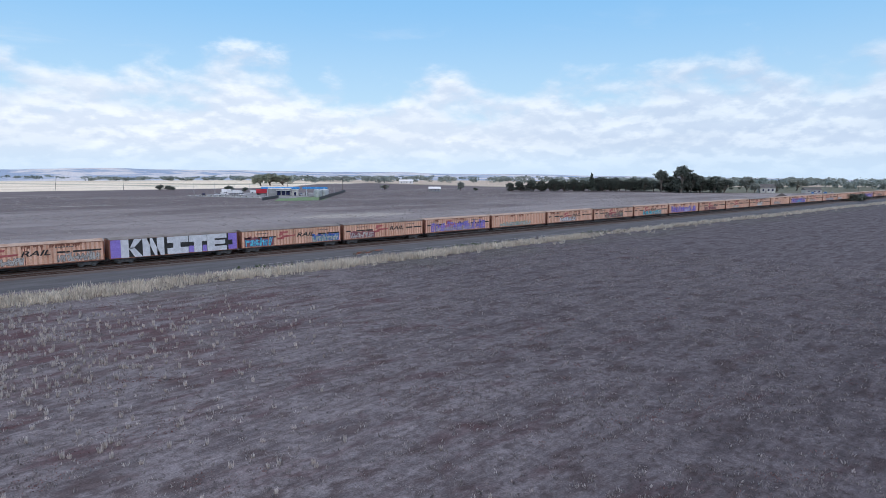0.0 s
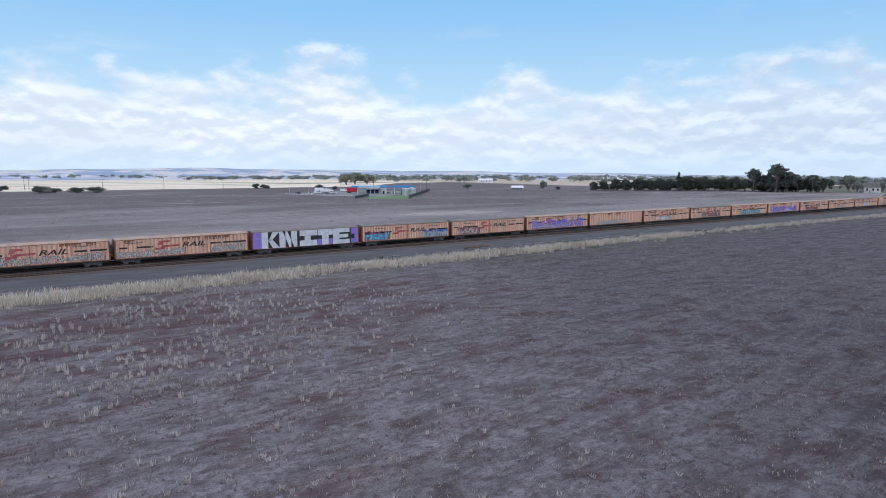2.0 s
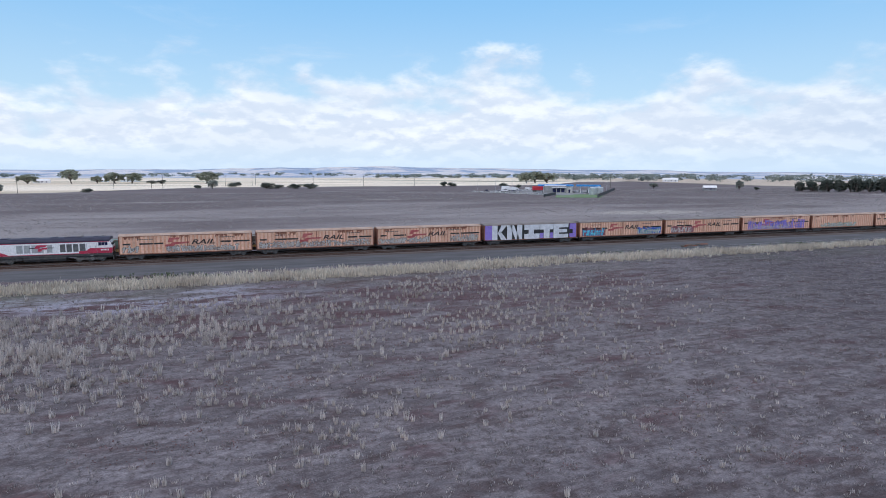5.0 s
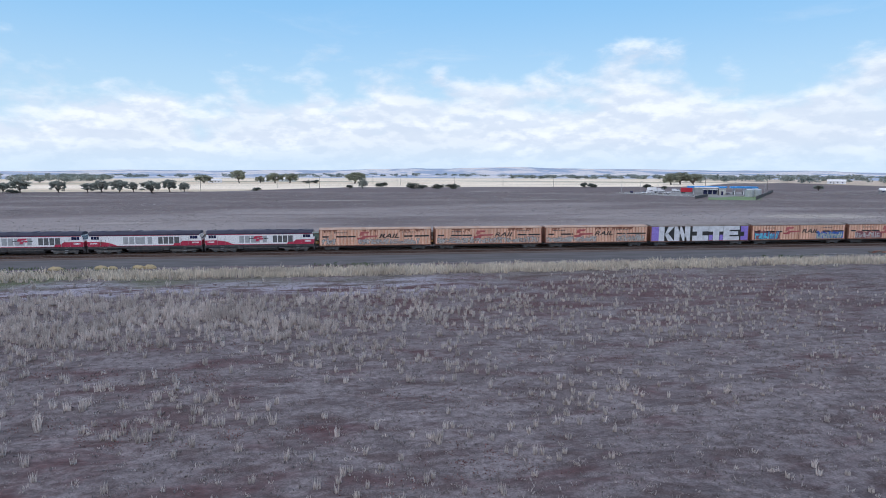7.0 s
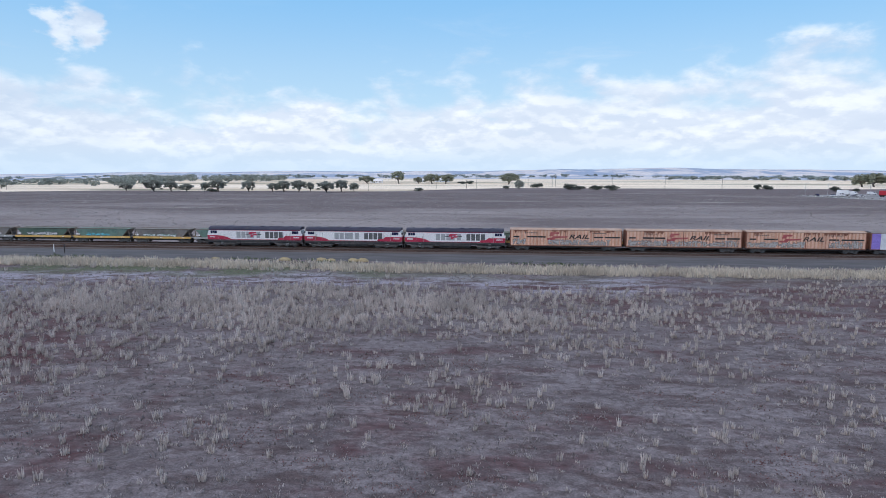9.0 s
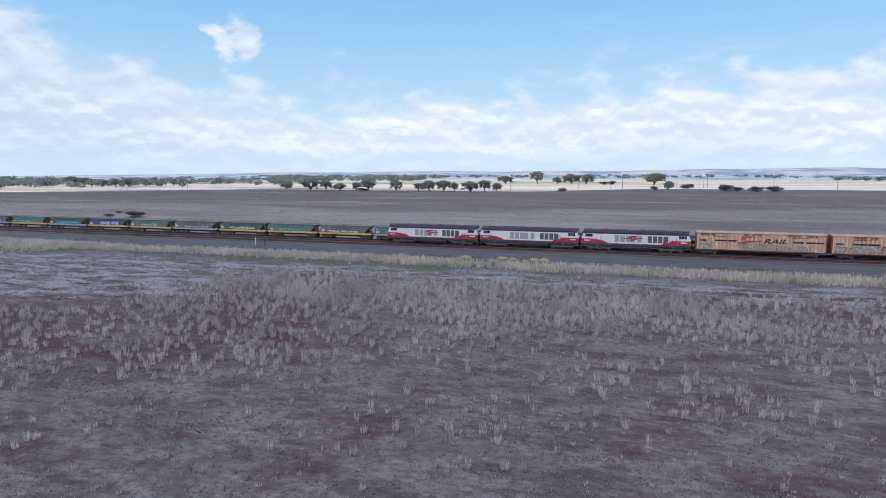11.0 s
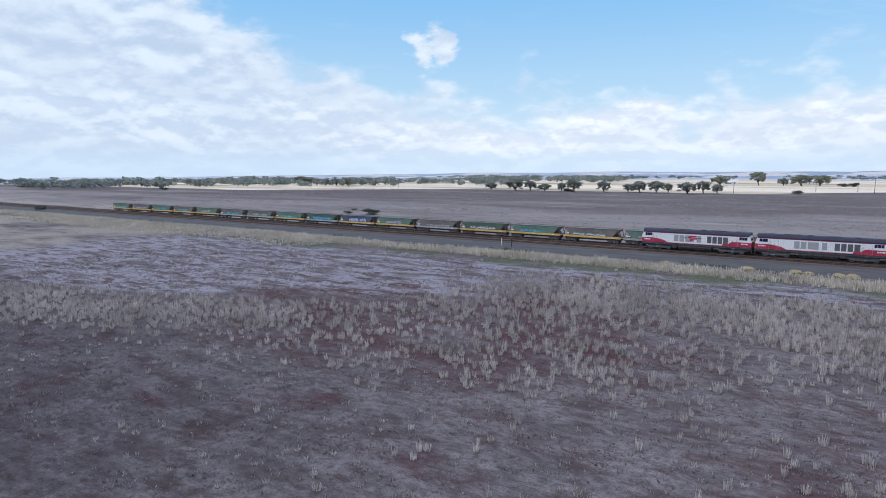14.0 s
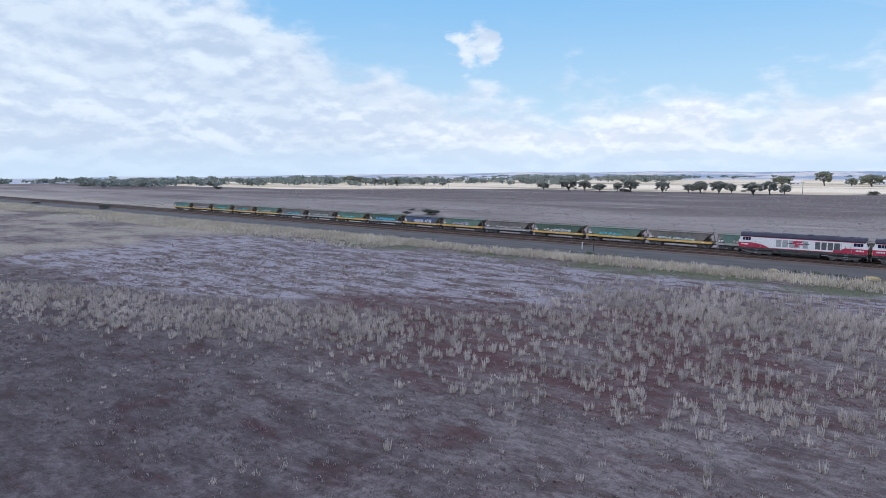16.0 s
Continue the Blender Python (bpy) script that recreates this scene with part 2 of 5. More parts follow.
    spot = g.math("ADD", g.math("POWER", g.math("DIVIDE", g.math("ADD", g.math("ADD", x, -127.0), g.math("MULTIPLY", edge, 0.6)), 24.0), 2.0), g.math("POWER", g.math("DIVIDE", g.math("ADD", g.math("ADD", y, -190.0), g.math("MULTIPLY", edge, 0.8)), 9.0), 2.0))
    verge = g.math("MULTIPLY", g.step(g.math("ADD", y, edge), 150.0, 130.0), g.step(g.math("ADD", x, edge), -190.0, -240.0))
    far = g.mix(g.math("MULTIPLY", g.math("MAXIMUM", g.step(spot, 1.3, 0.6), verge), g.step(fine, 0.3, 0.6, 0.4, 0.95)), far, (0.40, 0.37, 0.34))
    col = g.mix(g.step(g.math("ADD", y, g.math("MULTIPLY", g.math("SUBTRACT", mid, 0.5), 8.0)), 122.0, 126.0), col, far)
    # bleached stubble and cut hay far out; sunlight is put into the paleness
    limit = g.math("ADD", g.step(x, -150.0, -30.0, 445.0, 540.0), g.step(x, 250.0, 420.0, 0.0, 130.0))
    limit = g.math("SUBTRACT", limit, g.step(x, -330.0, -520.0, 0.0, 120.0))
    strips = g.noise(g.vmath("MULTIPLY", co, (0.12, 1.0, 1.0)), 0.012, 4, 0.55)
    sunlit_hay = g.mix(g.step(strips, 0.35, 0.6), (0.66, 0.56, 0.43), (0.88, 0.78, 0.65))
    sunlit_hay = g.mix(g.step(g.noise(g.vmath("MULTIPLY", co, (0.1, 1.0, 1.0)), 0.02, 3, 0.5), 0.56, 0.66), sunlit_hay, (0.24, 0.25, 0.18))
    col = g.mix(g.step(g.math("SUBTRACT", g.math("ADD", y, g.math("MULTIPLY", g.math("SUBTRACT", wide, 0.5), 30.0)), limit), -4.0, 6.0), col, sunlit_hay)
    # green paddock and pale fields at the eastern end of the line
    out_east = g.math("ADD", g.math("ADD", y, g.math("MULTIPLY", x, 0.644)), g.math("MULTIPLY", g.math("SUBTRACT", wide, 0.5), 60.0))
    east = g.math("MULTIPLY", g.step(x, 455.0, 500.0), g.step(y, 135.0, 150.0))
    col = g.mix(g.math("MULTIPLY", east, g.step(out_east, 505.0, 540.0)), col, g.mix(strips, (0.13, 0.14, 0.105), (0.185, 0.185, 0.145)))
    col = g.mix(g.math("MULTIPLY", east, g.step(out_east, 730.0, 760.0)), col, g.mix(strips, (0.46, 0.38, 0.31), (0.62, 0.53, 0.44)))
    # hills: dry pasture and scrub patchwork, pale blue haze mixed into both colours
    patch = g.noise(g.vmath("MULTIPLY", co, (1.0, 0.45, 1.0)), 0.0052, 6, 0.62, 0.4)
    hazy_hill = g.mix(g.step(patch, 0.45, 0.55), (0.32, 0.395, 0.53), (0.65, 0.635, 0.66))
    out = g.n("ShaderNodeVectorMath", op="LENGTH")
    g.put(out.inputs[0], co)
    col = g.mix(g.step(g.math("ADD", out.outputs["Value"], g.math("MULTIPLY", g.math("SUBTRACT", strips, 0.5), 700.0)), 1150.0, 1350.0), col, hazy_hill)
    crumb = g.noise(g.vmath("MULTIPLY", co, (0.5, 1.0, 1.0)), 2.2, 5, 0.7)
    close = g.step(y, 100.0, 90.0, 0.15, 0.42)
    col = g.mix(close, col, g.mix(g.step(crumb, 0.36, 0.64), (0.55, 0.54, 0.55), (1.42, 1.42, 1.42)), "MULTIPLY")
    col = g.mix(0.5, col, g.mix(g.step(grit, 0.3, 0.7), (0.45, 0.45, 0.45), (1.5, 1.5, 1.5)), "MULTIPLY")
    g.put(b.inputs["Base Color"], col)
    b.inputs["Roughness"].default_value = 0.95
    b.inputs["Specular IOR Level"].default_value = 0.15
    g.put(b.inputs["Normal"], g.bump(g.math("ADD", fine, g.math("MULTIPLY", grit, 0.4)), 0.8, 0.12))
    return m


GROUND = ground_material()
GRAVEL = surface("blue_metal_ballast", (0.068, 0.068, 0.076), (0.105, 0.104, 0.115), 0.5, 0.95, 0, 0.9, 14, c3=(0.085, 0.075, 0.075), stretch=(0.25, 1, 1))
BED = surface("rusty_trackbed", (0.075, 0.060, 0.058), (0.115, 0.092, 0.088), 0.6, 0.95, 0, 0.9, 14, stretch=(0.25, 1, 1))
CONCRETE = surface("sleeper_concrete", (0.115, 0.10, 0.098), (0.165, 0.148, 0.142), 2, 0.9)
RAIL = surface("rail_steel", (0.10, 0.060, 0.050), (0.15, 0.10, 0.085), 2, 0.5, 0.6)
DRY = surface("dry_grass_blades", (0.54, 0.475, 0.40), (0.70, 0.63, 0.54), 0.15, 0.95, 0, 0, 6, vary=0.28, thin=0.4, island=True)
TUFT = surface("bleached_tussock", (0.50, 0.44, 0.415), (0.66, 0.59, 0.56), 0.12, 0.95, 0, 0, 6, vary=0.3, thin=0.4, island=True)
STUB = surface("short_stubble", (0.19, 0.168, 0.172), (0.31, 0.28, 0.285), 0.4, 0.95, 0, 0, 6, vary=0.4, island=True)
SCRUB = surface("low_scrub", (0.25, 0.232, 0.232), (0.38, 0.355, 0.35), 0.05, 0.95, 0, 0, 6, vary=0.35, island=True)
MAROON = surface("maroon_saltbush", (0.15, 0.075, 0.082), (0.20, 0.115, 0.115), 0.2, 0.9, 0, 0, 6, vary=0.3, island=True)
GREENW = surface("green_weed", (0.05, 0.085, 0.035), (0.09, 0.12, 0.05), 0.3, 0.9, 0, 0, 6, vary=0.3, island=True)
YELLOWW = surface("straw_heap", (0.32, 0.26, 0.15), (0.42, 0.34, 0.21), 0.6, 0.95, 0, 0.3, 6)
# distance haze is mixed into the next three leaf colours, hence so pale
LEAF = surface("gum_leaves", (0.32, 0.34, 0.31), (0.44, 0.46, 0.41), 0.25, 0.8, 0, 0, 6, vary=0.35, thin=0.4, island=True)
LEAFP = surface("pale_gum_leaves", (0.34, 0.36, 0.28), (0.45, 0.46, 0.36), 0.25, 0.8, 0, 0, 6, vary=0.35, thin=0.4, island=True)
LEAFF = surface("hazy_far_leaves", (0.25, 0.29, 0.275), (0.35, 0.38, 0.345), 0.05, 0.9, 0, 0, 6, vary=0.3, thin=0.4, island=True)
LEAFK = surface("dark_belt_leaves", (0.125, 0.145, 0.125), (0.20, 0.22, 0.185), 0.25, 0.8, 0, 0, 6, vary=0.35, thin=0.4, island=True)
LEAFD = surface("pine_needles", (0.035, 0.05, 0.038), (0.06, 0.08, 0.055), 0.25, 0.8, 0, 0, 6, vary=0.35, island=True)
BARK = surface("grey_bark", (0.16, 0.13, 0.11), (0.26, 0.23, 0.20), 1.2, 0.9, 0, 0.5)
WHITE = surface("white_paint", (0.80, 0.79, 0.81), (0.86, 0.85, 0.87), 0.7, 0.45, 0, 0.05, c3=(0.70, 0.67, 0.66), over=(0.62, 0.82))
FADED = surface("faded_red_paint", (0.40, 0.075, 0.085), (0.48, 0.13, 0.13), 0.8, 0.6, 0, 0.05, c3=(0.30, 0.06, 0.06))
RED = surface("red_paint", (0.42, 0.022, 0.065), (0.50, 0.035, 0.085), 0.8, 0.45, 0, 0.05, c3=(0.28, 0.03, 0.04))
NAVY = surface("dark_navy_roof", (0.017, 0.018, 0.046), (0.028, 0.029, 0.062), 0.9, 0.6, 0, 0.1, c3=(0.045, 0.042, 0.055))
BLACK = surface("black_paint", (0.018, 0.018, 0.020), (0.035, 0.033, 0.034), 1.5, 0.6)
UNDER = surface("sooty_underframe", (0.06, 0.059, 0.065), (0.105, 0.098, 0.098), 1.6, 0.8, 0.1, 0.3, c3=(0.13, 0.10, 0.085))
BOGIE = surface("dusty_bogie_steel", (0.11, 0.105, 0.105), (0.20, 0.185, 0.18), 2.5, 0.8, 0.3, 0.3, c3=(0.14, 0.10, 0.08))
WHEEL = surface("wheel_steel", (0.13, 0.122, 0.122), (0.22, 0.205, 0.20), 3, 0.45, 0.7)
GRILLE = surface("pale_grey_grille", (0.36, 0.37, 0.39), (0.44, 0.45, 0.47), 2, 0.6, 0.2)
GRILLD = surface("dark_grey_grille", (0.10, 0.10, 0.11), (0.16, 0.16, 0.17), 2, 0.6, 0.2)
GLASS = surface("tinted_glass", (0.012, 0.016, 0.05), (0.02, 0.025, 0.09), 1.0, 0.12, 0.0, 0.0)
LIGHTC = surface("headlight_glass", (0.75, 0.75, 0.70), (0.8, 0.8, 0.76), 3, 0.2, 0, 0)
ORANGE = surface("faded_orange_panel", (0.58, 0.28, 0.185), (0.67, 0.375, 0.265), 0.5, 0.7, 0, 0.12, 7, vary=0.10, apart=True, c3=(0.33, 0.145, 0.10), over=(0.54, 0.70))
PALEP = surface("bleached_orange_panel", (0.70, 0.415, 0.30), (0.76, 0.49, 0.375), 0.5, 0.7, 0, 0.12, 7, vary=0.12, apart=True, c3=(0.42, 0.23, 0.165), over=(0.57, 0.74))
RUST = surface("rust_stain", (0.20, 0.075, 0.052), (0.31, 0.135, 0.09), 1.4, 0.85, 0, 0.2)
ROOFP = surface("weathered_wagon_roof", (0.40, 0.25, 0.18), (0.50, 0.37, 0.30), 0.5, 0.75, 0.1, 0.1, c3=(0.25, 0.13, 0.10))
ROOFG = surface("grey_wagon_roof", (0.16, 0.14, 0.13), (0.24, 0.21, 0.20), 0.5, 0.75, 0.1, 0.1)
PURPLE = surface("purple_spray_paint", (0.25, 0.17, 0.58), (0.31, 0.23, 0.66), 0.6, 0.6, 0, 0.05)
SILVER = surface("silver_spray_paint", (0.60, 0.61, 0.66), (0.72, 0.73, 0.78), 1.2, 0.5, 0.0, 0.08, c3=(0.50, 0.50, 0.54))
CYAN = surface("cyan_spray_paint", (0.05, 0.42, 0.55), (0.16, 0.60, 0.72), 0.9, 0.6)
BLUE = surface("blue_spray_paint", (0.05, 0.10, 0.42), (0.09, 0.18, 0.55), 0.9, 0.6)
WASH = surface("chalky_spray_paint", (0.39, 0.37, 0.37), (0.54, 0.51, 0.50), 1.1, 0.7)
MAUVE = surface("faded_maroon_spray_paint", (0.22, 0.07, 0.09), (0.32, 0.13, 0.14), 1.1, 0.7)
AQUA = surface("green_spray_paint", (0.05, 0.26, 0.20), (0.09, 0.36, 0.28), 0.9, 0.6)
SILL = surface("yellow_sill_paint", (0.66, 0.38, 0.10), (0.74, 0.47, 0.16), 0.6, 0.55, 0, 0.05, c3=(0.48, 0.26, 0.07), over=(0.62, 0.8))
SILLG = surface("grey_sill_paint", (0.34, 0.34, 0.34), (0.44, 0.43, 0.42), 0.6, 0.6)
HOPS = [surface("faded_green_hopper_paint", (0.105, 0.185, 0.155), (0.16, 0.25, 0.215), 0.4, 0.65, 0, 0.1, c3=(0.16, 0.12, 0.09)),
        surface("grimy_grey_hopper_paint", (0.15, 0.14, 0.135), (0.23, 0.215, 0.205), 0.4, 0.7, 0, 0.1, c3=(0.17, 0.10, 0.075)),
        surface("dull_blue_hopper_paint", (0.055, 0.085, 0.15), (0.10, 0.135, 0.21), 0.4, 0.7, 0, 0.1, c3=(0.13, 0.10, 0.09)),
        surface("dark_green_hopper_paint", (0.07, 0.115, 0.09), (0.10, 0.16, 0.125), 0.4, 0.65, 0, 0.1, c3=(0.12, 0.10, 0.07))]
SLOPE = surface("dusty_slope_sheet", (0.16, 0.125, 0.10), (0.23, 0.19, 0.16), 0.8, 0.8, 0, 0.2)


# ---- mesh helpers ----
def box(bm, x0, x1, y0, y1, z0, z1, bevel=0.0):
    v = bmesh.ops.create_cube(bm, size=1.0, matrix=Matrix.Translation(((x0 + x1) / 2, (y0 + y1) / 2, (z0 + z1) / 2)) @ Matrix.Diagonal((x1 - x0, y1 - y0, z1 - z0, 1)))["verts"]
    if bevel:
        es = {e for a in v for e in a.link_edges}
        bmesh.ops.bevel(bm, geom=list(es), offset=bevel, segments=1, affect="EDGES")
    return bm


def prism(bm, outline, a, b, axis="y"):
    """An outline of (u, z) pairs drawn out from a to b along y (u is x) or along x (u is y)."""
    at = (lambda u, z, w: (u, w, z)) if axis == "y" else (lambda u, z, w: (w, u, z))
    r0 = [bm.verts.new(at(u, z, a)) for u, z in outline]
    r1 = [bm.verts.new(at(u, z, b)) for u, z in outline]
    bm.faces.new(r0), bm.faces.new(r1)
    for i in range(len(outline)):
        j = (i + 1) % len(outline)
        bm.faces.new((r0[i], r0[j], r1[j], r1[i]))
    return bm


def rod(bm, p, q, r0, r1=None, seg=8):
    p, q = Vector(p), Vector(q)
    m = Matrix.Translation((p + q) / 2) @ (q - p).to_track_quat("Z", "Y").to_matrix().to_4x4()
    bmesh.ops.create_cone(bm, cap_ends=True, segments=seg, radius1=r0, radius2=r0 if r1 is None else r1, depth=(q - p).length, matrix=m)
    return bm


def mesh_of(name, bm, material, smooth=False):
    bmesh.ops.recalc_face_normals(bm, faces=bm.faces)
    me = bpy.data.meshes.new(name)
    bm.to_mesh(me)
    bm.free()
    me.materials.append(material)
    if smooth:
        me.polygons.foreach_set("use_smooth", [True] * len(me.polygons))
    return me


def part(name, bm, material, parent, label="", smooth=False):
    ob = new(name, mesh_of(name, bm, material, smooth))
    ob.parent = parent
    return tagged(ob, label)


def again(name, ob, parent, x=0, y=0, z=0, rz=0):
    """Another piece on the same mesh."""
    o = new(name, ob.data)
    o.parent = parent
    o.matrix_basis = pose(x, y, z, 0, 0, rz)
    return o


B = bmesh.new


def bulk(name, verts, faces, material):
    """A mesh out of numpy arrays of corners and triangles or quads."""
    me = bpy.data.meshes.new(name)
    n, k = faces.shape
    me.vertices.add(len(verts))
    me.vertices.foreach_set("co", verts.astype(np.float32).ravel())
    me.loops.add(n * k)
    me.loops.foreach_set("vertex_index", faces.astype(np.int32).ravel())
    me.polygons.add(n)
    me.polygons.foreach_set("loop_start", np.arange(0, n * k, k, dtype=np.int32))
    me.update(calc_edges=True)
    me.materials.append(material)
    return me


def blades(rng, px, py, pz, height, spread, count, width, lean=0.35, straight=False):
    """Clumps of bent grass blades, each blade a narrow strip of two triangles and a tip."""
    n = len(px) * count
    rep = lambda a: np.repeat(a, count)
    h = rep(height) * rng.uniform(0.30, 1.12, n)
    s = rep(spread)
    ang = rng.uniform(0, 2 * np.pi, n)
    rad = s * np.sqrt(rng.uniform(0, 1, n)) * 0.5
    bx, by, bz = rep(px) + rad * np.cos(ang), rep(py) + rad * np.sin(ang), rep(pz)
    out = ang + rng.normal(0, 0.6, n)
    tilt = h * lean * rng.uniform(0.2, 1.2, n)
    tx, ty = tilt * np.cos(out), tilt * np.sin(out)
    face = rng.uniform(0, np.pi, n)
    wx, wy = width * np.cos(face) * rng.uniform(0.6, 1.4, n), width * np.sin(face)
    if straight:
        v = np.empty((n, 3, 3))
        v[:, 0] = np.stack([bx - wx, by - wy, bz - 0.03], 1)
        v[:, 1] = np.stack([bx + wx, by + wy, bz - 0.03], 1)
        v[:, 2] = np.stack([bx + tx, by + ty, bz + h], 1)
        return v.reshape(-1, 3), np.arange(n * 3).reshape(-1, 3)
    v = np.empty((n, 4, 3))
    v[:, 0] = np.stack([bx - wx, by - wy, bz - 0.05], 1)
    v[:, 1] = np.stack([bx + wx, by + wy, bz - 0.05], 1)
    v[:, 2] = np.stack([bx + tx * 0.4 + wx * 0.9, by + ty * 0.4 + wy * 0.9, bz + h * 0.62], 1)
    v[:, 3] = np.stack([bx + tx, by + ty, bz + h], 1)
    base = np.arange(n)[:, None] * 4
    f = np.concatenate([base + [0, 1, 2], base + [0, 2, 3]])
    return v.reshape(-1, 3), f


# ---- ground ----
def terrain(x, y):
    """Height of the land: level plain with slight unevenness, low hills far out."""
    d = np.hypot(x, y)
    near = 0.10 * np.sin(x * 0.21 + 1.3 * np.sin(y * 0.13)) * np.sin(y * 0.17 + 0.7 * np.sin(x * 0.11)) * np.clip((95 - y) / 15, 0, 1) * np.clip((d + 5) / 30, 0, 1)
    a = np.degrees(np.arctan2(x, y))
    crest = np.interp(a, [-180, -80, -60, -45, -26, -10, 0, 8, 12, 20, 28, 45, 60, 78, 180], [-26, -26, -20, -11, 1, 4, 7, 19, 23, 16, 10, 1, -11, -23, -26])
    crest = crest + 1.6 * np.sin(a * 0.55) + 1.1 * np.sin(a * 1.31 + 2) + 0.7 * np.sin(a * 3.1)
    dip = np.minimum(crest, 0) * 0.6 - 9
    down = np.clip((d - 1000) / 900, 0, 1)
    rise = np.clip((d - 2300) / 1000, 0, 1)
    rise = rise * rise * (3 - 2 * rise)
    roll = 2.5 * np.sin(x / 210 + 1.3) * np.sin(y / 260) * down
    return near + down * dip * (1 - rise) + rise * crest + roll - np.clip((d - 4000) / 600, 0, 1) * 25


def steps(a, b, fine, reach):
    core = list(np.arange(a, b + 0.01, fine))
    lo, hi, s = [], [], fine
    x = b
    while x < reach:
        s = min(s * 1.16, 140)
        x += s
        hi.append(x)
    x, s = a, fine
    while x > -reach:
        s = min(s * 1.16, 140)
        x -= s
        lo.append(x)
    return np.array(lo[::-1] + core + hi)


gx, gy = steps(-200, 110, 1.5, 4700), steps(-20, 98, 1.5, 4700)
GX, GY = np.meshgrid(gx, gy)
gv = np.stack([GX, GY, terrain(GX, GY)], 2).reshape(-1, 3)
ii = (np.arange(len(gy) - 1)[:, None] * len(gx) + np.arange(len(gx) - 1)[None]).ravel()
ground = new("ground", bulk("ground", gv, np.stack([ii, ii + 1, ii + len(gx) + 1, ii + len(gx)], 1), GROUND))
ground.data.polygons.foreach_set("use_smooth", [True] * len(ground.data.polygons))
tagged(ground, "flat dry paddock of grey silt, maroon saltbush and pale stubble", "ground", kind="structure")

# ---- railway formation: near track empty, middle track for the freight train, far track for the hoppers ----
TRACKS = (109.5, 113.5, 117.5)
TOP = 0.45
X0, X1 = -900.0, 640.0
form = new("ballast_bank")
tagged(form, "grey crushed-stone railway bank with a gravel access strip", "embankment", kind="structure")
part("gravel_shoulder", prism(B(), [(96.5, -0.1), (98.5, 0.10), (104.5, 0.14), (107.2, 0.12), (107.2, -0.1)], X0, X1, "x"), GRAVEL, form)
part("trackbed", prism(B(), [(106.4, -0.1), (107.6, 0.27), (119.4, 0.27), (121.8, -0.1)], X0, X1, "x"), BED, form, "rust-brown ballast under the tracks")
rng = np.random.default_rng(4)
for ty in TRACKS:
    track = new("railway_track")
    tagged(track, "rusty steel rails on pale concrete sleepers in ballast", "railway track", "parallel tracks")
    for side in (-0.755, 0.755):
        y = ty + side
        part("rail", prism(B(), [(y - 0.075, 0.29), (y + 0.075, 0.29), (y + 0.02, 0.33), (y + 0.035, 0.42), (y + 0.035, TOP), (y - 0.035, TOP), (y - 0.035, 0.42), (y - 0.02, 0.33)], X0, X1, "x"), RAIL, track)
    sx = np.arange(-620, 560, 0.68)
    n = len(sx)
    c = np.array([[-.13, -1.3, .2], [.13, -1.3, .2], [.13, 1.3, .2], [-.13, 1.3, .2], [-.10, -1.27, .305], [.10, -1.27, .305], [.10, 1.27, .305], [-.10, 1.27, .305]])
    v = (c[None] + np.stack([sx, np.full(n, ty), np.zeros(n)], 1)[:, None]).reshape(-1, 3)
    q = np.array([[4, 5, 6, 7], [0, 1, 5, 4], [1, 2, 6, 5], [2, 3, 7, 6], [3, 0, 4, 7]])
    sl = new("sleeper_bed", bulk("sleeper_bed", v, (np.arange(n)[:, None, None] * 8 + q[None]).reshape(-1, 4), CONCRETE))
    sl.parent = track
    tagged(sl, kind="stuff")


# ---- rolling stock ----
def bogie(parent, x, axles, name="bogie"):
    """A bogie with side frames, springs and wheelsets; z is 0 on the rail."""
    half = axles[-1] + 0.75
    b = part(name, B(), BOGIE, parent)
    bm = B()
    for s in (-1, 1):
        y = s * 1.02
        prism(bm, [(-half, 0.62), (-half + 0.3, 0.78), (half - 0.3, 0.78), (half, 0.62), (half - 0.35, 0.50), (half - 0.9, 0.36), (-half + 0.9, 0.36), (-half + 0.35, 0.50)], y - 0.07, y + 0.07)
        for a in axles:
            box(bm, a - 0.17, a + 0.17, y - 0.14, y + 0.14, 0.34, 0.66, 0.03)
        for k in range(len(axles) - 1):
            m = (axles[k] + axles[k + 1]) / 2
            for d in (-0.16, 0.16):
                rod(bm, (m + d, y, 0.30), (m + d, y, 0.74), 0.09, seg=6)
    box(bm, -0.25, 0.25, -1.0, 1.0, 0.5, 0.8)
    b.data = mesh_of(name, bm, BOGIE)
    b.matrix_basis = pose(x, 0, 0)
    for a in axles:
        bm = B()
        for s in (-1, 1):
            rod(bm, (0, s * 0.72, 0.46), (0, s * 0.86, 0.46), 0.46, seg=18)
            rod(bm, (0, s * 0.86, 0.46), (0, s * 0.90, 0.46), 0.20, seg=10)
        rod(bm, (0, -0.75, 0.46), (0, 0.75, 0.46), 0.08, seg=8)
        w = part("wheelset", bm, WHEEL, b)
        w.matrix_basis = pose(a, 0, 0)
    return b


def coupler(parent, x, s):
    bm = B()
    box(bm, x, x + s * 0.45, -0.10, 0.10, 0.78, 0.98, 0.0) if s > 0 else box(bm, x - 0.45, x, -0.10, 0.10, 0.78, 0.98)
    box(bm, x + s * 0.38 - 0.12, x + s * 0.38 + 0.12, -0.2, 0.2, 0.72, 1.04, 0.03)
    return part("coupler", bm, UNDER, parent)


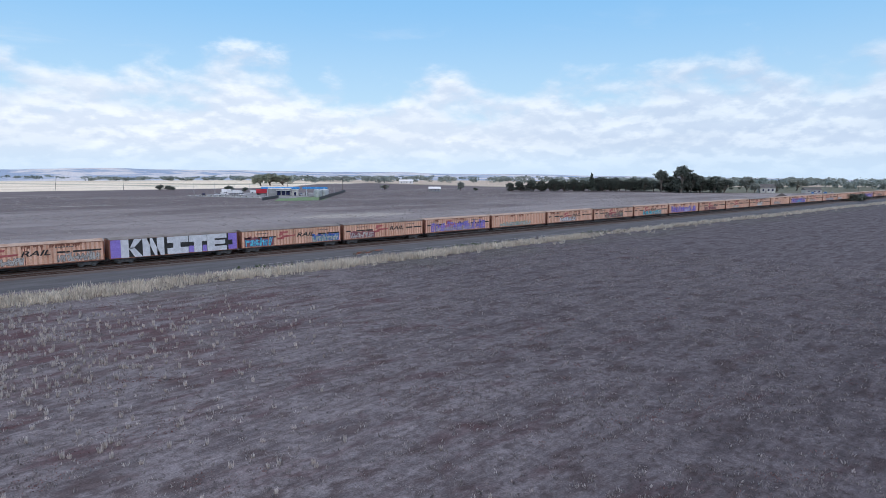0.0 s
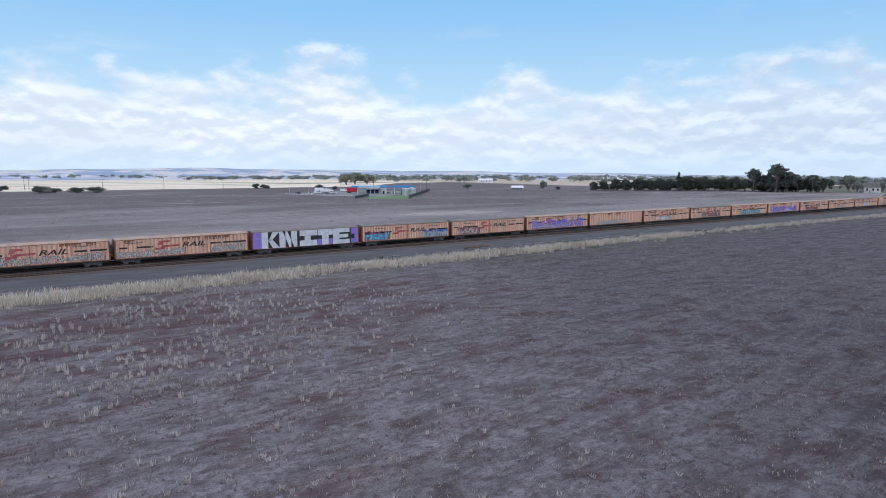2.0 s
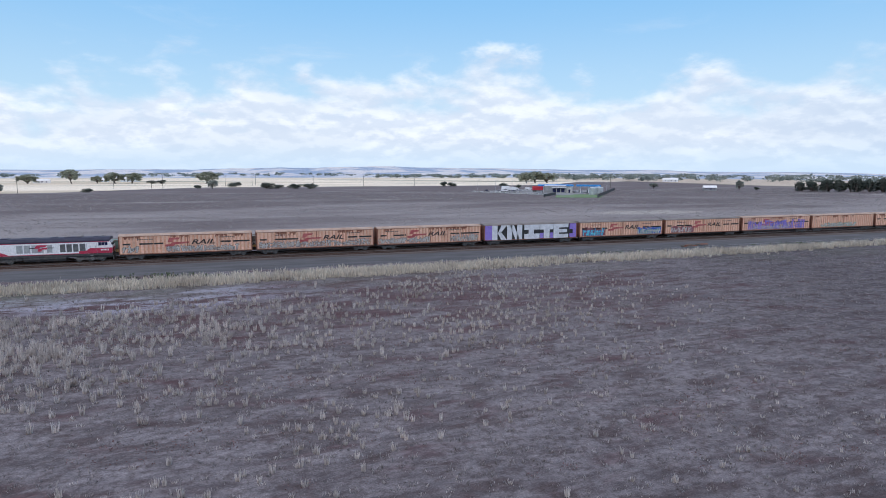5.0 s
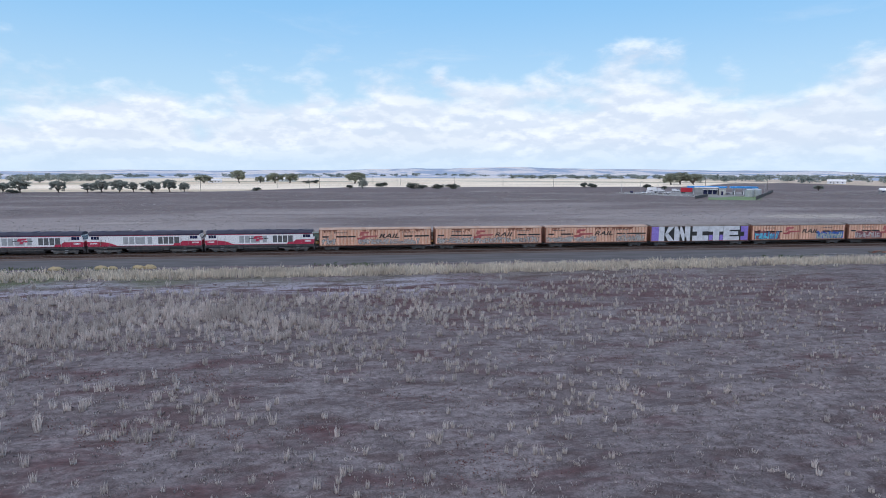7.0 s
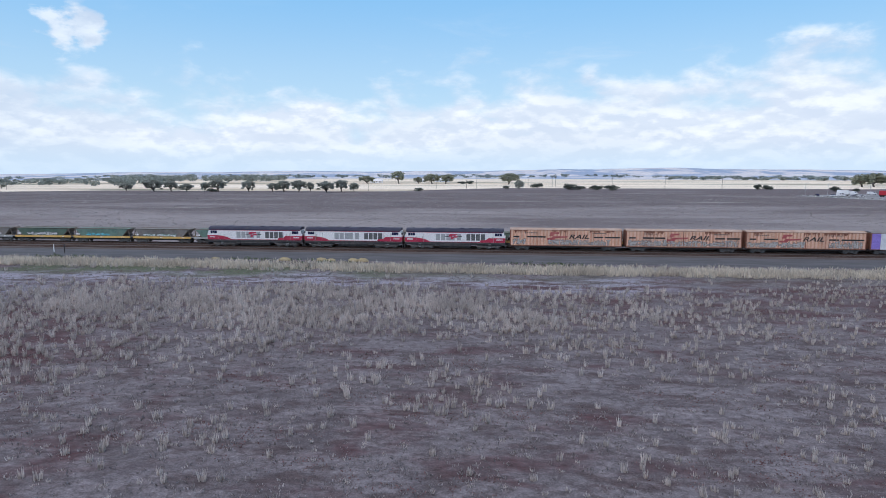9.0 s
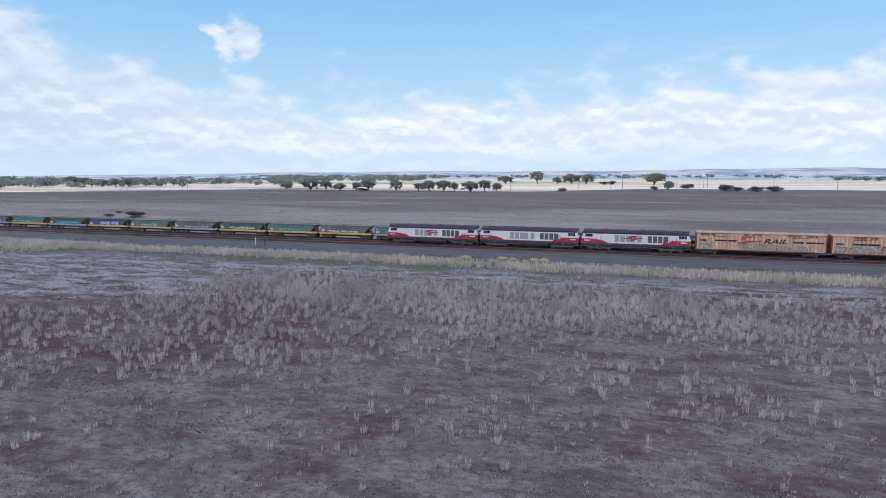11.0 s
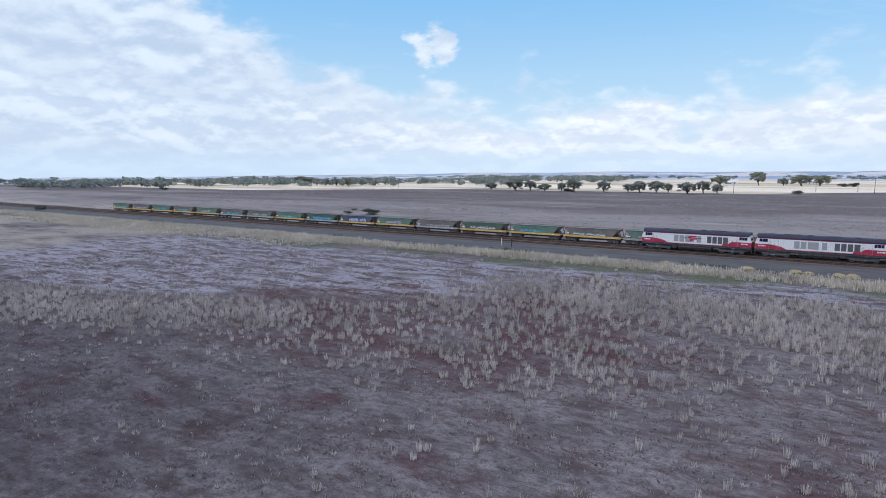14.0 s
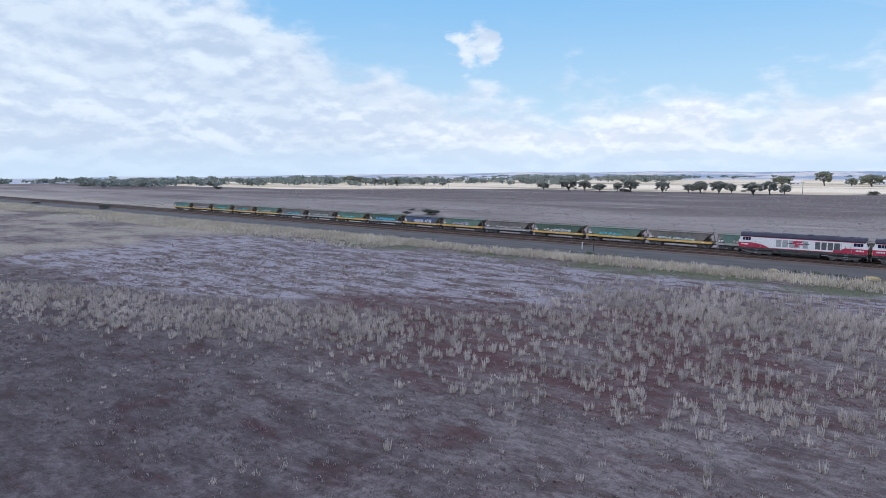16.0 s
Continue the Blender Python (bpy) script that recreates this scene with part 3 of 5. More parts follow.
def bars(parent, name, x, z, w, h, n, material, y, label=""):
    """Writing that cannot be read, as short upright bars."""
    bm = B()
    step = w / n
    for i in range(n):
        box(bm, x + i * step, x + (i + 0.72) * step, y - 0.008, y + 0.008, z, z + h)
    return part(name, bm, material, parent, label)


def locomotive():
    L = 10.15
    loco = new("locomotive")
    fx = lambda f: -L + 2 * L * f
    part("underframe", box(box(B(), -L, L, -1.40, 1.40, 1.05, 1.42, 0.03), -L + 0.1, L - 0.1, -1.2, 1.2, 0.85, 1.06), UNDER, loco)
    # body shell with raked cab ends
    side = [(-L + 0.10, 1.42), (-L, 2.45), (-L + 0.42, 3.62), (L - 0.42, 3.62), (L, 2.45), (L - 0.10, 1.42)]
    body = part("body", prism(B(), side, -1.45, 1.45), WHITE, loco, "white-painted steel body shell")
    roof = part("roof", prism(B(), [(-1.47, 3.60), (-1.40, 3.78), (-1.05, 4.05), (-0.5, 4.14), (0.5, 4.14), (1.05, 4.05), (1.40, 3.78), (1.47, 3.60)], -L + 0.30, L - 0.30, "x"), NAVY, loco, "dark navy curved roof")
    for x, w, h in ((-5.6, 1.1, 0.16), (-2.2, 2.2, 0.12), (1.4, 0.9, 0.20), (4.2, 2.6, 0.13), (7.6, 0.7, 0.16)):
        part("roof_hatch", box(B(), x - w / 2, x + w / 2, -0.65, 0.65, 4.10, 4.12 + h * 0.5, 0.03), NAVY, roof)
    for x in (3.3, 5.1):
        part("roof_fan", rod(B(), (x, 0, 4.08), (x, 0, 4.20), 0.55, seg=18), UNDER, roof)
    for s in (-1, 1):
        y = s * 1.462
        part("roof_line", box(B(), -L + 0.45, L - 0.45, y - 0.01, y + 0.01, 3.34, 3.42), RED, body, "thin red stripe under the roof")
        part("roof_edge", prism(B(), [(-L + 0.36, 3.42), (-L + 0.42, 3.60), (L - 0.42, 3.60), (L - 0.36, 3.42)], y - 0.012, y + 0.012), NAVY, body, "dark navy band under the roof")
        part("sill_stripe", box(B(), -L + 0.12, L - 0.12, y - 0.01, y + 0.01, 1.43, 1.53), RED, body, "thin red stripe along the sill")
        for e in (-1, 1):
            swoop = [(e * (L - 0.12), 1.53), (e * (L - 0.02), 2.32)]
            if e == s:
                swoop += [(e * (L - 2.3), 2.32), (e * (L - 3.6), 2.14), (e * (L - 4.4), 1.92), (e * (L - 5.2), 1.53)]
            else:
                swoop += [(e * (L - 3.4), 2.32), (e * (L - 3.9), 1.95), (e * (L - 5.0), 1.88), (e * (L - 5.1), 1.53)]
            part("swoosh", prism(B(), swoop, y - 0.012, y + 0.012), RED, body, "red swoosh below the cab window")
            bars(body, "cab_number", e * (L - 1.15) - 0.62, 1.86, 1.24, 0.26, 6, WHITE, s * 1.480, "white cab number")
            for k in range(3):
                cx = e * (L - 0.95 - 0.47 * k)
                part("cab_window", box(B(), cx - 0.215, cx + 0.215, s * 1.455 - 0.012, s * 1.455 + 0.012, 2.72, 3.28, 0.0), GLASS, body)
            for k in (2.75, 3.45):
                cx = e * (L - k)
                bm = box(B(), cx - 0.30, cx + 0.30, s * 1.46 - 0.012, s * 1.46 + 0.012, 1.75, 3.25)
                door = part("cab_door", bm, WHITE, body)
                part("door_handle", box(B(), cx + 0.18, cx + 0.21, s * 1.48 - 0.012, s * 1.48 + 0.012, 2.2, 2.7), BLACK, door)
            for k in (2.35, 3.85):
                part("grab_rail", rod(B(), (e * (L - k), s * 1.52, 1.5), (e * (L - k), s * 1.52, 3.1), 0.022, seg=5), GRILLE, body)
            for k in range(3):
                part("step", box(B(), e * (L - 3.1) - 0.28, e * (L - 3.1) + 0.28, s * 1.32 - 0.12, s * 1.32 + 0.12, 0.42 + 0.32 * k, 0.46 + 0.32 * k), GRILLE, loco)
        flip = s < 0
        for f0, f1, m in ((0.312, 0.355, GRILLE), (0.364, 0.407, GRILLE), (0.418, 0.50, GRILLE), (0.524, 0.562, GRILLE), (0.617, 0.655, GRILLD), (0.664, 0.702, GRILLD), (0.711, 0.749, GRILLD), (0.758, 0.80, GRILLD)):
            a, b = (fx(f0), fx(f1)) if flip else (-fx(f1), -fx(f0))
            gr = part("grille", box(B(), a, b, y - 0.008, y + 0.008, 1.82, 3.10), m, body)
            bm = B()
            for k in range(9):
                box(bm, a + 0.03, b - 0.03, y - 0.02, y + 0.02, 1.88 + k * 0.135, 1.93 + k * 0.135)
            tagged(part("louvres", bm, m, gr), kind="stuff")
    logo = part("emblem", prism(prism(B(), [(-1.25, 2.60), (-0.95, 3.08), (0.55, 3.08), (0.3, 2.76), (-0.45, 2.76), (-0.55, 2.53), (-1.15, 2.53)], -1.492, -1.472), [(-0.85, 2.05), (-0.30, 2.05), (-0.18, 2.36), (0.45, 2.36), (0.65, 2.66), (-0.1, 2.66), (-0.3, 2.49), (-0.7, 2.49)], -1.492, -1.472), RED, body, "red angular emblem")
    for a, b in ((-2.0, -1.2), (0.7, 1.5)):
        part("emblem_bar", box(B(), a, b, -1.484, -1.470, 2.52, 2.64), BLACK, body)
    # fuel tank, boxes and running gear
    part("fuel_tank", prism(B(), [(-1.25, 1.05), (-1.32, 0.75), (-1.05, 0.34), (1.05, 0.34), (1.32, 0.75), (1.25, 1.05)], -3.0, 3.1, "x"), UNDER, loco)
    part("equipment_box", box(B(), -4.1, -3.15, -1.30, 1.30, 0.55, 1.05, 0.05), UNDER, loco)
    for x in (-6.7, 6.7):
        bogie(loco, x, (-1.75, 0.0, 1.75))
    for e in (-1, 1):
        n = e * (L - 0.21)
        tilt = lambda z: e * (L - 0.36 * max(0, (z - 2.45) / 1.0))
        part("windscreen", prism(B(), [(tilt(2.72), 2.72), (tilt(3.42), 3.42), (tilt(3.42) + e * 0.02, 3.42), (tilt(2.72) + e * 0.02, 2.72)], -1.25, 1.25), GLASS, body)
        part("nose_panel", prism(B(), [(e * (L - 0.09), 1.45), (e * (L - 0.005), 2.35), (e * (L + 0.015), 2.35), (e * (L - 0.07), 1.45)], -1.43, 1.43), RED, body, "red nose panel")
        for s in (-1, 1):
            part("headlight", rod(B(), (e * (L - 0.02), s * 0.55, 2.55), (e * (L + 0.05), s * 0.55, 2.55), 0.12, seg=10), LIGHTC, body)
        bm = prism(B(), [(-1.35, 0.95), (1.35, 0.95), (1.2, 0.28), (-1.2, 0.28)], e * (L - 0.05), e * (L + 0.10), "x")
        part("pilot", bm, UNDER, loco)
        coupler(loco, e * (L + 0.02), e)
        part("aerial", rod(B(), (e * (L - 1.2), 0, 4.1), (e * (L - 1.2), 0, 4.75), 0.015, seg=4), BLACK, roof)
        part("horn_pod", rod(B(), (e * (L - 1.6), 0.5, 4.0), (e * (L - 1.6), 0.5, 4.22), 0.14, seg=8), BLACK, roof)
    return tagged(loco, "white, red and navy diesel locomotive with a cab at each end", "locomotive", "freight train")


def text_mesh(name, text, size, material, shear=0.3):
    cu = bpy.data.curves.new(name, "FONT")
    cu.body, cu.size, cu.extrude, cu.shear, cu.offset = text, size, 0.008, shear, 0.02
    ob = bpy.data.objects.new(name, cu)
    scene.collection.objects.link(ob)
    bpy.context.view_layer.update()
    me = bpy.data.meshes.new_from_object(ob.evaluated_get(bpy.context.evaluated_depsgraph_get()))
    bpy.data.objects.remove(ob)
    me.materials.clear()
    me.materials.append(material)
    return me


RAIL_TEXT = text_mesh("rail_lettering", "RAIL", 1.15, BLACK)
WL = 10.85
SIDE_Y = -1.44


def box_wagon(roofmat=ROOFP, sidemat=ORANGE):
    """A long louvred van with a ribbed side of separate panels."""
    w = new("box_wagon")
    part("underframe", box(box(B(), -WL, WL, -1.30, 1.30, 0.80, 1.00, 0.02), -WL + 1.5, WL - 1.5, -0.5, 0.5, 0.45, 0.82), UNDER, w)
    body = part("body", box(B(), -WL, WL, -1.39, 1.39, 1.0, 4.12), sidemat, w)
    part("roof", prism(B(), [(-1.50, 4.08), (-1.46, 4.16), (-0.8, 4.33), (0, 4.38), (0.8, 4.33), (1.46, 4.16), (1.50, 4.08)], -WL - 0.02, WL + 0.02, "x"), roofmat, w, "weathered shallow curved roof")
    n = 33
    pw = 2 * WL / n
    rib = prism(B(), [(-pw * 0.30, 0.05), (-pw * 0.22, 0.0), (pw * 0.22, 0.0), (pw * 0.30, 0.05)], 1.06, 4.02)
    rib.transform(Matrix(((1, 0, 0, 0), (0, 0, 1, 0), (0, 1, 0, 0), (0, 0, 0, 1))))
    first = None
    for i in range(n):
        x = -WL + (i + 0.5) * pw
        if first is None:
            first = part("side_panel", rib, PALEP if sidemat is ORANGE else sidemat, body)
            first.data.transform(Matrix.Translation((0, -0.05, 0)))
            first.matrix_basis = pose(x, -1.39, 0)
        else:
            again("side_panel", first, body, x, -1.39, 0)
    bm = B()
    for i in range(n):
        x = -WL + (i + 0.5) * pw
        box(bm, x - pw * 0.26, x + pw * 0.26, 1.385, 1.44, 1.06, 4.02)
    tagged(part("back_panels", bm, PALEP if sidemat is ORANGE else sidemat, body), kind="stuff")
    for s in (-1, 1):
        for i in (0, 6, 12, 18, 24):
            x = min(max(-WL + i * WL / 12, -WL + 0.06), WL - 0.06)
            part("door_post", box(B(), x - 0.06, x + 0.06, s * 1.42 - 0.05, s * 1.42 + 0.05, 1.0, 4.08), sidemat if i % 12 else RUST, body)
        part("sill_rail", box(B(), -WL, WL, s * 1.42 - 0.05, s * 1.42 + 0.05, 0.92, 1.06), RUST, w)
        part("door_track", box(B(), -WL, WL, s * 1.44 - 0.03, s * 1.44 + 0.03, 4.02, 4.09), RUST, w)
    for e in (-1, 1):
        part("end_wall", box(box(B(), e * (WL + 0.03) - 0.03, e * (WL + 0.03) + 0.03, -1.36, 1.36, 1.02, 4.05), e * WL - 0.06, e * WL + 0.12, -0.1, 0.1, 1.0, 4.1), RUST, w, "rust-brown end wall")
        bogie(w, e * (WL - 2.4), (-0.88, 0.88))
        coupler(w, e * (WL + 0.02), e)
        bm = B()
        for k in range(6):
            box(bm, e * (WL + 0.1) - 0.03, e * (WL + 0.1) + 0.03, -1.25, -0.85, 1.2 + 0.42 * k, 1.24 + 0.42 * k)
        part("end_ladder", bm, UNDER, w)
    part("brake_cylinder", rod(B(), (-0.8, -0.7, 0.62), (0.4, -0.7, 0.62), 0.2, seg=10), UNDER, w)
    return tagged(w, "faded orange louvred box wagon with rust stains and graffiti", "freight wagon", "freight train")


def letters(rnd, x0, x1, z0, z1, y, swell):
    """Tangled, unreadable spray-can shapes: crowded leaning strokes, each a flat slab."""
    bm = B()
    x = x0
    while x < x1 - 0.3:
        w = rnd.uniform(0.40, 0.75)
        h0, h1 = z0 + rnd.uniform(0, 0.12), z1 - rnd.uniform(0, 0.35 * (z1 - z0))
        for k in range(rnd.choice((4, 5, 5, 6))):
            a = x + rnd.uniform(0, w)
            lean = rnd.uniform(-0.45, 0.45)
            t = rnd.uniform(0.03, 0.085) + swell
            if rnd.random() < 0.55:
                o = [(a - t, h0 - swell), (a + t, h0 - swell), (a + t + lean, h1 + swell), (a - t + lean, h1 + swell)]
            else:
                zc = rnd.uniform(h0 + 0.1, h1 - 0.1)
                o = [(x - swell, zc - t), (x + w + swell, zc - t + lean * 0.4), (x + w + swell, zc + t + lean * 0.4), (x - swell, zc + t)]
            yy = y - rnd.uniform(0, 0.006)
            prism(bm, o, yy, yy - 0.006)
        x += w + 0.08
    return bm


def graffiti(wagon, seed, x0, x1, z0, z1, fill, outline, y=SIDE_Y - 0.012, cloud=None):
    if cloud:
        rnd = random.Random(seed + 99)
        pts = [(x0 - 0.3 + (x1 - x0 + 0.6) * i / 14, z1 + rnd.uniform(-0.15, 0.4)) for i in range(15)]
        part("graffiti_cloud", prism(B(), [(x1 + 0.2, z0)] + pts[::-1] + [(x0 - 0.2, z0)], y + 0.006, y), cloud, wagon)
    tagged(part("graffiti_outline", letters(random.Random(seed), x0, x1, z0, z1, y - 0.004, 0.045), outline, wagon), kind="stuff")
    tagged(part("graffiti_fill", letters(random.Random(seed), x0, x1, z0, z1, y - 0.020, 0.0), fill, wagon, "spray-painted lettering that cannot be read"), kind="stuff")


def livery(w, x=-1.0):
    """Black waist band in pieces, red emblem and the lettering RAIL."""
    y = SIDE_Y - 0.004
    for a, b in ((-WL + 0.6, -WL + 1.8), (-WL + 3.2, x - 2.9), (x + 6.4, x + 8.2), (x + 8.6, WL - 0.4)):
        part("waist_band", box(B(), a, b, y - 0.008, y + 0.004, 2.58, 2.86), BLACK, w, "black waist band")
    part("emblem", prism(prism(B(), [(x - 2.2, 2.9), (x - 1.9, 3.65), (x - 0.2, 3.65), (x - 0.4, 3.3), (x - 1.3, 3.3), (x - 1.4, 2.9)], y - 0.012, y), [(x - 2.6, 2.15), (x - 1.2, 2.15), (x - 1.0, 2.5), (x + 1.2, 2.62), (x + 1.4, 2.9), (x - 1.5, 2.85), (x - 1.8, 2.5), (x - 2.6, 2.5)], y - 0.026, y - 0.014), FADED, w, "faded red angular emblem")
    bars(w, "stencil_marks", x - 7.0, 3.42, 2.6, 0.16, 7, BOGIE, y - 0.006, "dark stencilled marks that cannot be read")
    bars(w, "stencil_marks", x + 6.2, 3.42, 2.6, 0.16, 7, BOGIE, y - 0.006, "dark stencilled marks that cannot be read")
    t = new("rail_lettering", RAIL_TEXT)
    t.parent = w
    t.matrix_basis = Matrix.Translation((x + 1.55, y - 0.012, 2.42)) @ pose(0, 0, 0, 90, 0, 0) @ Matrix.Diagonal((1.7, 1, 1, 1))


def stains(w, seed):
    """Clusters of narrow rust runs below the roof edge."""
    rnd = random.Random(seed)
    for k in range(rnd.randint(5, 8)):
        x = rnd.uniform(-WL + 0.4, WL - 3)
        bm = B()
        for d in range(rnd.randint(6, 16)):
            wd, fall = rnd.uniform(0.06, 0.16), rnd.uniform(0.15, 0.95) * rnd.uniform(0.5, 1)
            y = SIDE_Y - 0.004 - 0.0012 * (d % 5)
            prism(bm, [(x, 4.0), (x + 0.1 * wd, 4.0 - fall * 0.7), (x + wd * 0.6, 4.0 - fall), (x + wd, 4.0 - fall * 0.55), (x + wd * 1.3, 4.0)], y, SIDE_Y + 0.02)
            x += wd * rnd.uniform(0.7, 1.5)
        tagged(part("rust_streak", bm, RUST, w), kind="stuff")


def slab(bm, shape, x, z, sx, sz, y):
    return prism(bm, [(x + u * sx, z + v * sz) for u, v in shape], y, y - 0.010)


def block_letter(kind):
    """Heavy block capitals in a unit square, as convex slabs."""
    return {"K": [[(0, 0), (.36, 0), (.36, 1), (0, 1)], [(.36, .42), (.62, 1), (1.0, 1), (.58, .5)], [(.36, .5), (.6, .55), (1.0, 0), (.62, 0)]],
            "N": [[(0, 0), (.34, 0), (.34, 1), (0, 1)], [(.66, 0), (1, 0), (1, 1), (.66, 1)], [(.2, 1), (.45, 1), (.82, 0), (.55, 0)]],
            "I": [[(0, 0), (1, 0), (1, .36), (0, .36)], [(0, .64), (1, .64), (1, 1), (0, 1)], [(.28, .36), (.62, .36), (.62, .64), (.28, .64)]],
            "T": [[(0, .62), (1, .62), (1, 1), (0, 1)], [(.28, 0), (.72, 0), (.72, .62), (.28, .62)]],
            "E": [[(0, 0), (.38, 0), (.38, 1), (0, 1)], [(.38, 0), (1, 0), (1, .27), (.38, .27)], [(.38, .38), (.92, .38), (.92, .62), (.38, .62)], [(.38, .73), (1, .73), (1, 1), (.38, 1)]]}[kind]


LOCO_PITCH, WAGON_PITCH = 20.85, 22.5
loco = locomotive()
loco.matrix_basis = pose(-93.9, TRACKS[1], TOP)
for i in (1, 2):
    copy_thing(loco, pose(-93.9 + LOCO_PITCH * i, TRACKS[1], TOP, 0, 0, 180 if i == 1 else 0))
first_wagon = -41.3 + WAGON_PITCH / 2 - 0.2
plain = box_wagon()
tan = box_wagon(ROOFG)
wagons = []
for i in range(27):
    at = pose(first_wagon + WAGON_PITCH * i, TRACKS[1], TOP)
    src = tan if i in (3, 4, 5, 9, 14) else plain
    if src.get("used"):
        wagons.append(copy_thing(src, at))
    else:
        src["used"] = 1
        src.matrix_basis = at
        wagons.append(src)
for i, w in enumerate(wagons):
    if i == 3:
        continue
    if i % 4 != 3:
        livery(w, (-1.0, -0.5, -2.2, 0.4)[i % 4])
    if i not in (4, 5):
        stains(w, 50 + i)
rnd = random.Random(8)
graffiti(wagons[0], 1, -10.3, -7.6, 1.2, 2.7, WASH, BOGIE)
graffiti(wagons[0], 2, -3.4, 8.5, 1.15, 2.25, WASH, BOGIE)
graffiti(wagons[1], 3, -10.4, 10.3, 1.15, 2.45, WASH, UNDER)
graffiti(wagons[2], 4, -10.4, -0.5, 1.15, 2.3, WASH, BOGIE)
graffiti(wagons[2], 5, 4.2, 10.4, 1.15, 2.6, WASH, BOGIE)
graffiti(wagons[4], 6, -10.0, -4.6, 1.15, 2.75, CYAN, BLUE, cloud=MAUVE)
graffiti(wagons[4], 7, 4.4, 10.2, 1.15, 2.45, WASH, AQUA, cloud=BLUE)
graffiti(wagons[5], 8, -9.0, -3.0, 1.15, 2.4, WASH, MAUVE, cloud=MAUVE)
for i in range(6, 27):
    a = rnd.uniform(-10, 0)
    graffiti(wagons[i], 20 + i, a, min(10.2, a + rnd.uniform(4, 12)), 1.15, rnd.uniform(2.1, 2.9), rnd.choice((WASH, WASH, CYAN, SILVER, MAUVE)), rnd.choice((BLACK, BOGIE, BLUE, AQUA)))
    if i % 5 == 1:
        graffiti(wagons[i], 60 + i, -9, 9, 1.15, 3.4, rnd.choice((PURPLE, WASH)), BLUE)
# the wagon painted over from end to end
kw = wagons[3]
tagged(kw, "box wagon covered in purple paint and huge silver block letters", "freight wagon", "freight train")
part("purple_coat", box(B(), -WL + 0.02, WL - 0.02, SIDE_Y - 0.012, SIDE_Y + 0.02, 1.02, 4.05), PURPLE, kw, "purple spray-painted side")
part("letter_shadow", box(box(B(), -8.7, 9.1, SIDE_Y - 0.022, SIDE_Y - 0.012, 1.02, 4.05), 9.1, 9.9, SIDE_Y - 0.022, SIDE_Y - 0.012, 1.9, 2.8), BLACK, kw, "black shadow round the letters")
for ch, x, wd in (("K", -9.15, 3.4), ("N", -5.75, 3.5), ("I", -1.75, 3.6), ("T", 1.95, 3.2), ("E", 5.2, 3.6)):
    bm = B()
    for shape in block_letter(ch):
        slab(bm, shape, x, 1.0, wd, 3.04, SIDE_Y - 0.022)
    part("letter_" + ch.lower(), bm, SILVER, kw, "silver spray-painted block letter " + ch)
for x, wd in ((1.95, 0.85), (4.35, 0.75)):
    part("letter_gap", box(B(), x, x + wd, SIDE_Y - 0.028, SIDE_Y - 0.022, 1.02, 2.2), PURPLE, kw)

HP = 13.9


def hopper(paint, sill):
    """An open-topped grain hopper with sloping ends, side sill and low bogies."""
    h = new("hopper_wagon")
    part("underframe", box(box(B(), -6.6, 6.6, -0.35, 0.35, 0.72, 1.0), -6.6, -6.3, -1.3, 1.3, 0.85, 1.15), UNDER, h)
    shape = [(-6.15, 3.02), (6.15, 3.02), (4.75, 1.42), (-4.75, 1.42)]
    body = part("body", prism(B(), shape, -1.40, 1.40), paint, h, "painted steel hopper body")
    part("discharge_chute", prism(B(), [(-4.2, 1.4), (4.2, 1.4), (3.0, 0.55), (-3.0, 0.55)], -0.8, 0.8), UNDER, h)
    for s in (-1, 1):
        y = s * 1.43
        part("side_sill", box(B(), -6.6, 6.6, y - 0.06, y + 0.06, 1.0, 1.42), sill, h, "painted side sill")
        part("top_rim", box(B(), -6.25, 6.25, y - 0.07, y + 0.05, 2.98, 3.10), SLOPE, h)
        for k in range(-4, 5):
            part("rim_post", box(B(), k * 1.35 - 0.04, k * 1.35 + 0.04, y - 0.03, y + 0.03, 2.86, 3.0), SLOPE, body)
        bars(h, "reporting_marks", -6.0, 1.62, 0.9, 0.34, 3, WHITE, s * 1.415, "pale stencil panel")
        bars(h, "sill_marks", -0.4, 1.14, 0.6, 0.14, 2, WHITE, s * 1.500)
        bars(h, "sill_marks", 4.6, 1.14, 0.6, 0.14, 2, WHITE, s * 1.500)
    for e in (-1, 1):
        part("slope_sheet", prism(B(), [(e * 6.17, 3.0), (e * 6.22, 2.96), (e * 4.82, 1.40), (e * 4.77, 1.44)], -1.36, 1.36), SLOPE, h, "dusty sloping end sheet")
        for s in (-1, 1):
            part("end_brace", prism(B(), [(e * 6.55, 1.4), (e * 6.42, 1.4), (e * 6.02, 2.9), (e * 6.12, 2.95)], s * 1.28 - 0.05, s * 1.28 + 0.05), SLOPE, h)
        part("end_platform", box(B(), min(e * 6.6, e * 4.8), max(e * 6.6, e * 4.8), -1.35, 1.35, 1.36, 1.42), SLOPE, h)
        part("brake_gear", box(B(), e * 5.7 - 0.35, e * 5.7 + 0.35, -0.5, 0.5, 1.42, 1.95, 0.05), UNDER, h)
        bogie(h, e * 4.85, (-0.85, 0.85))
        coupler(h, e * 6.6, e)
    return tagged(h, "open grain hopper wagon with a painted side sill", "hopper wagon", "stabled hopper wagons")


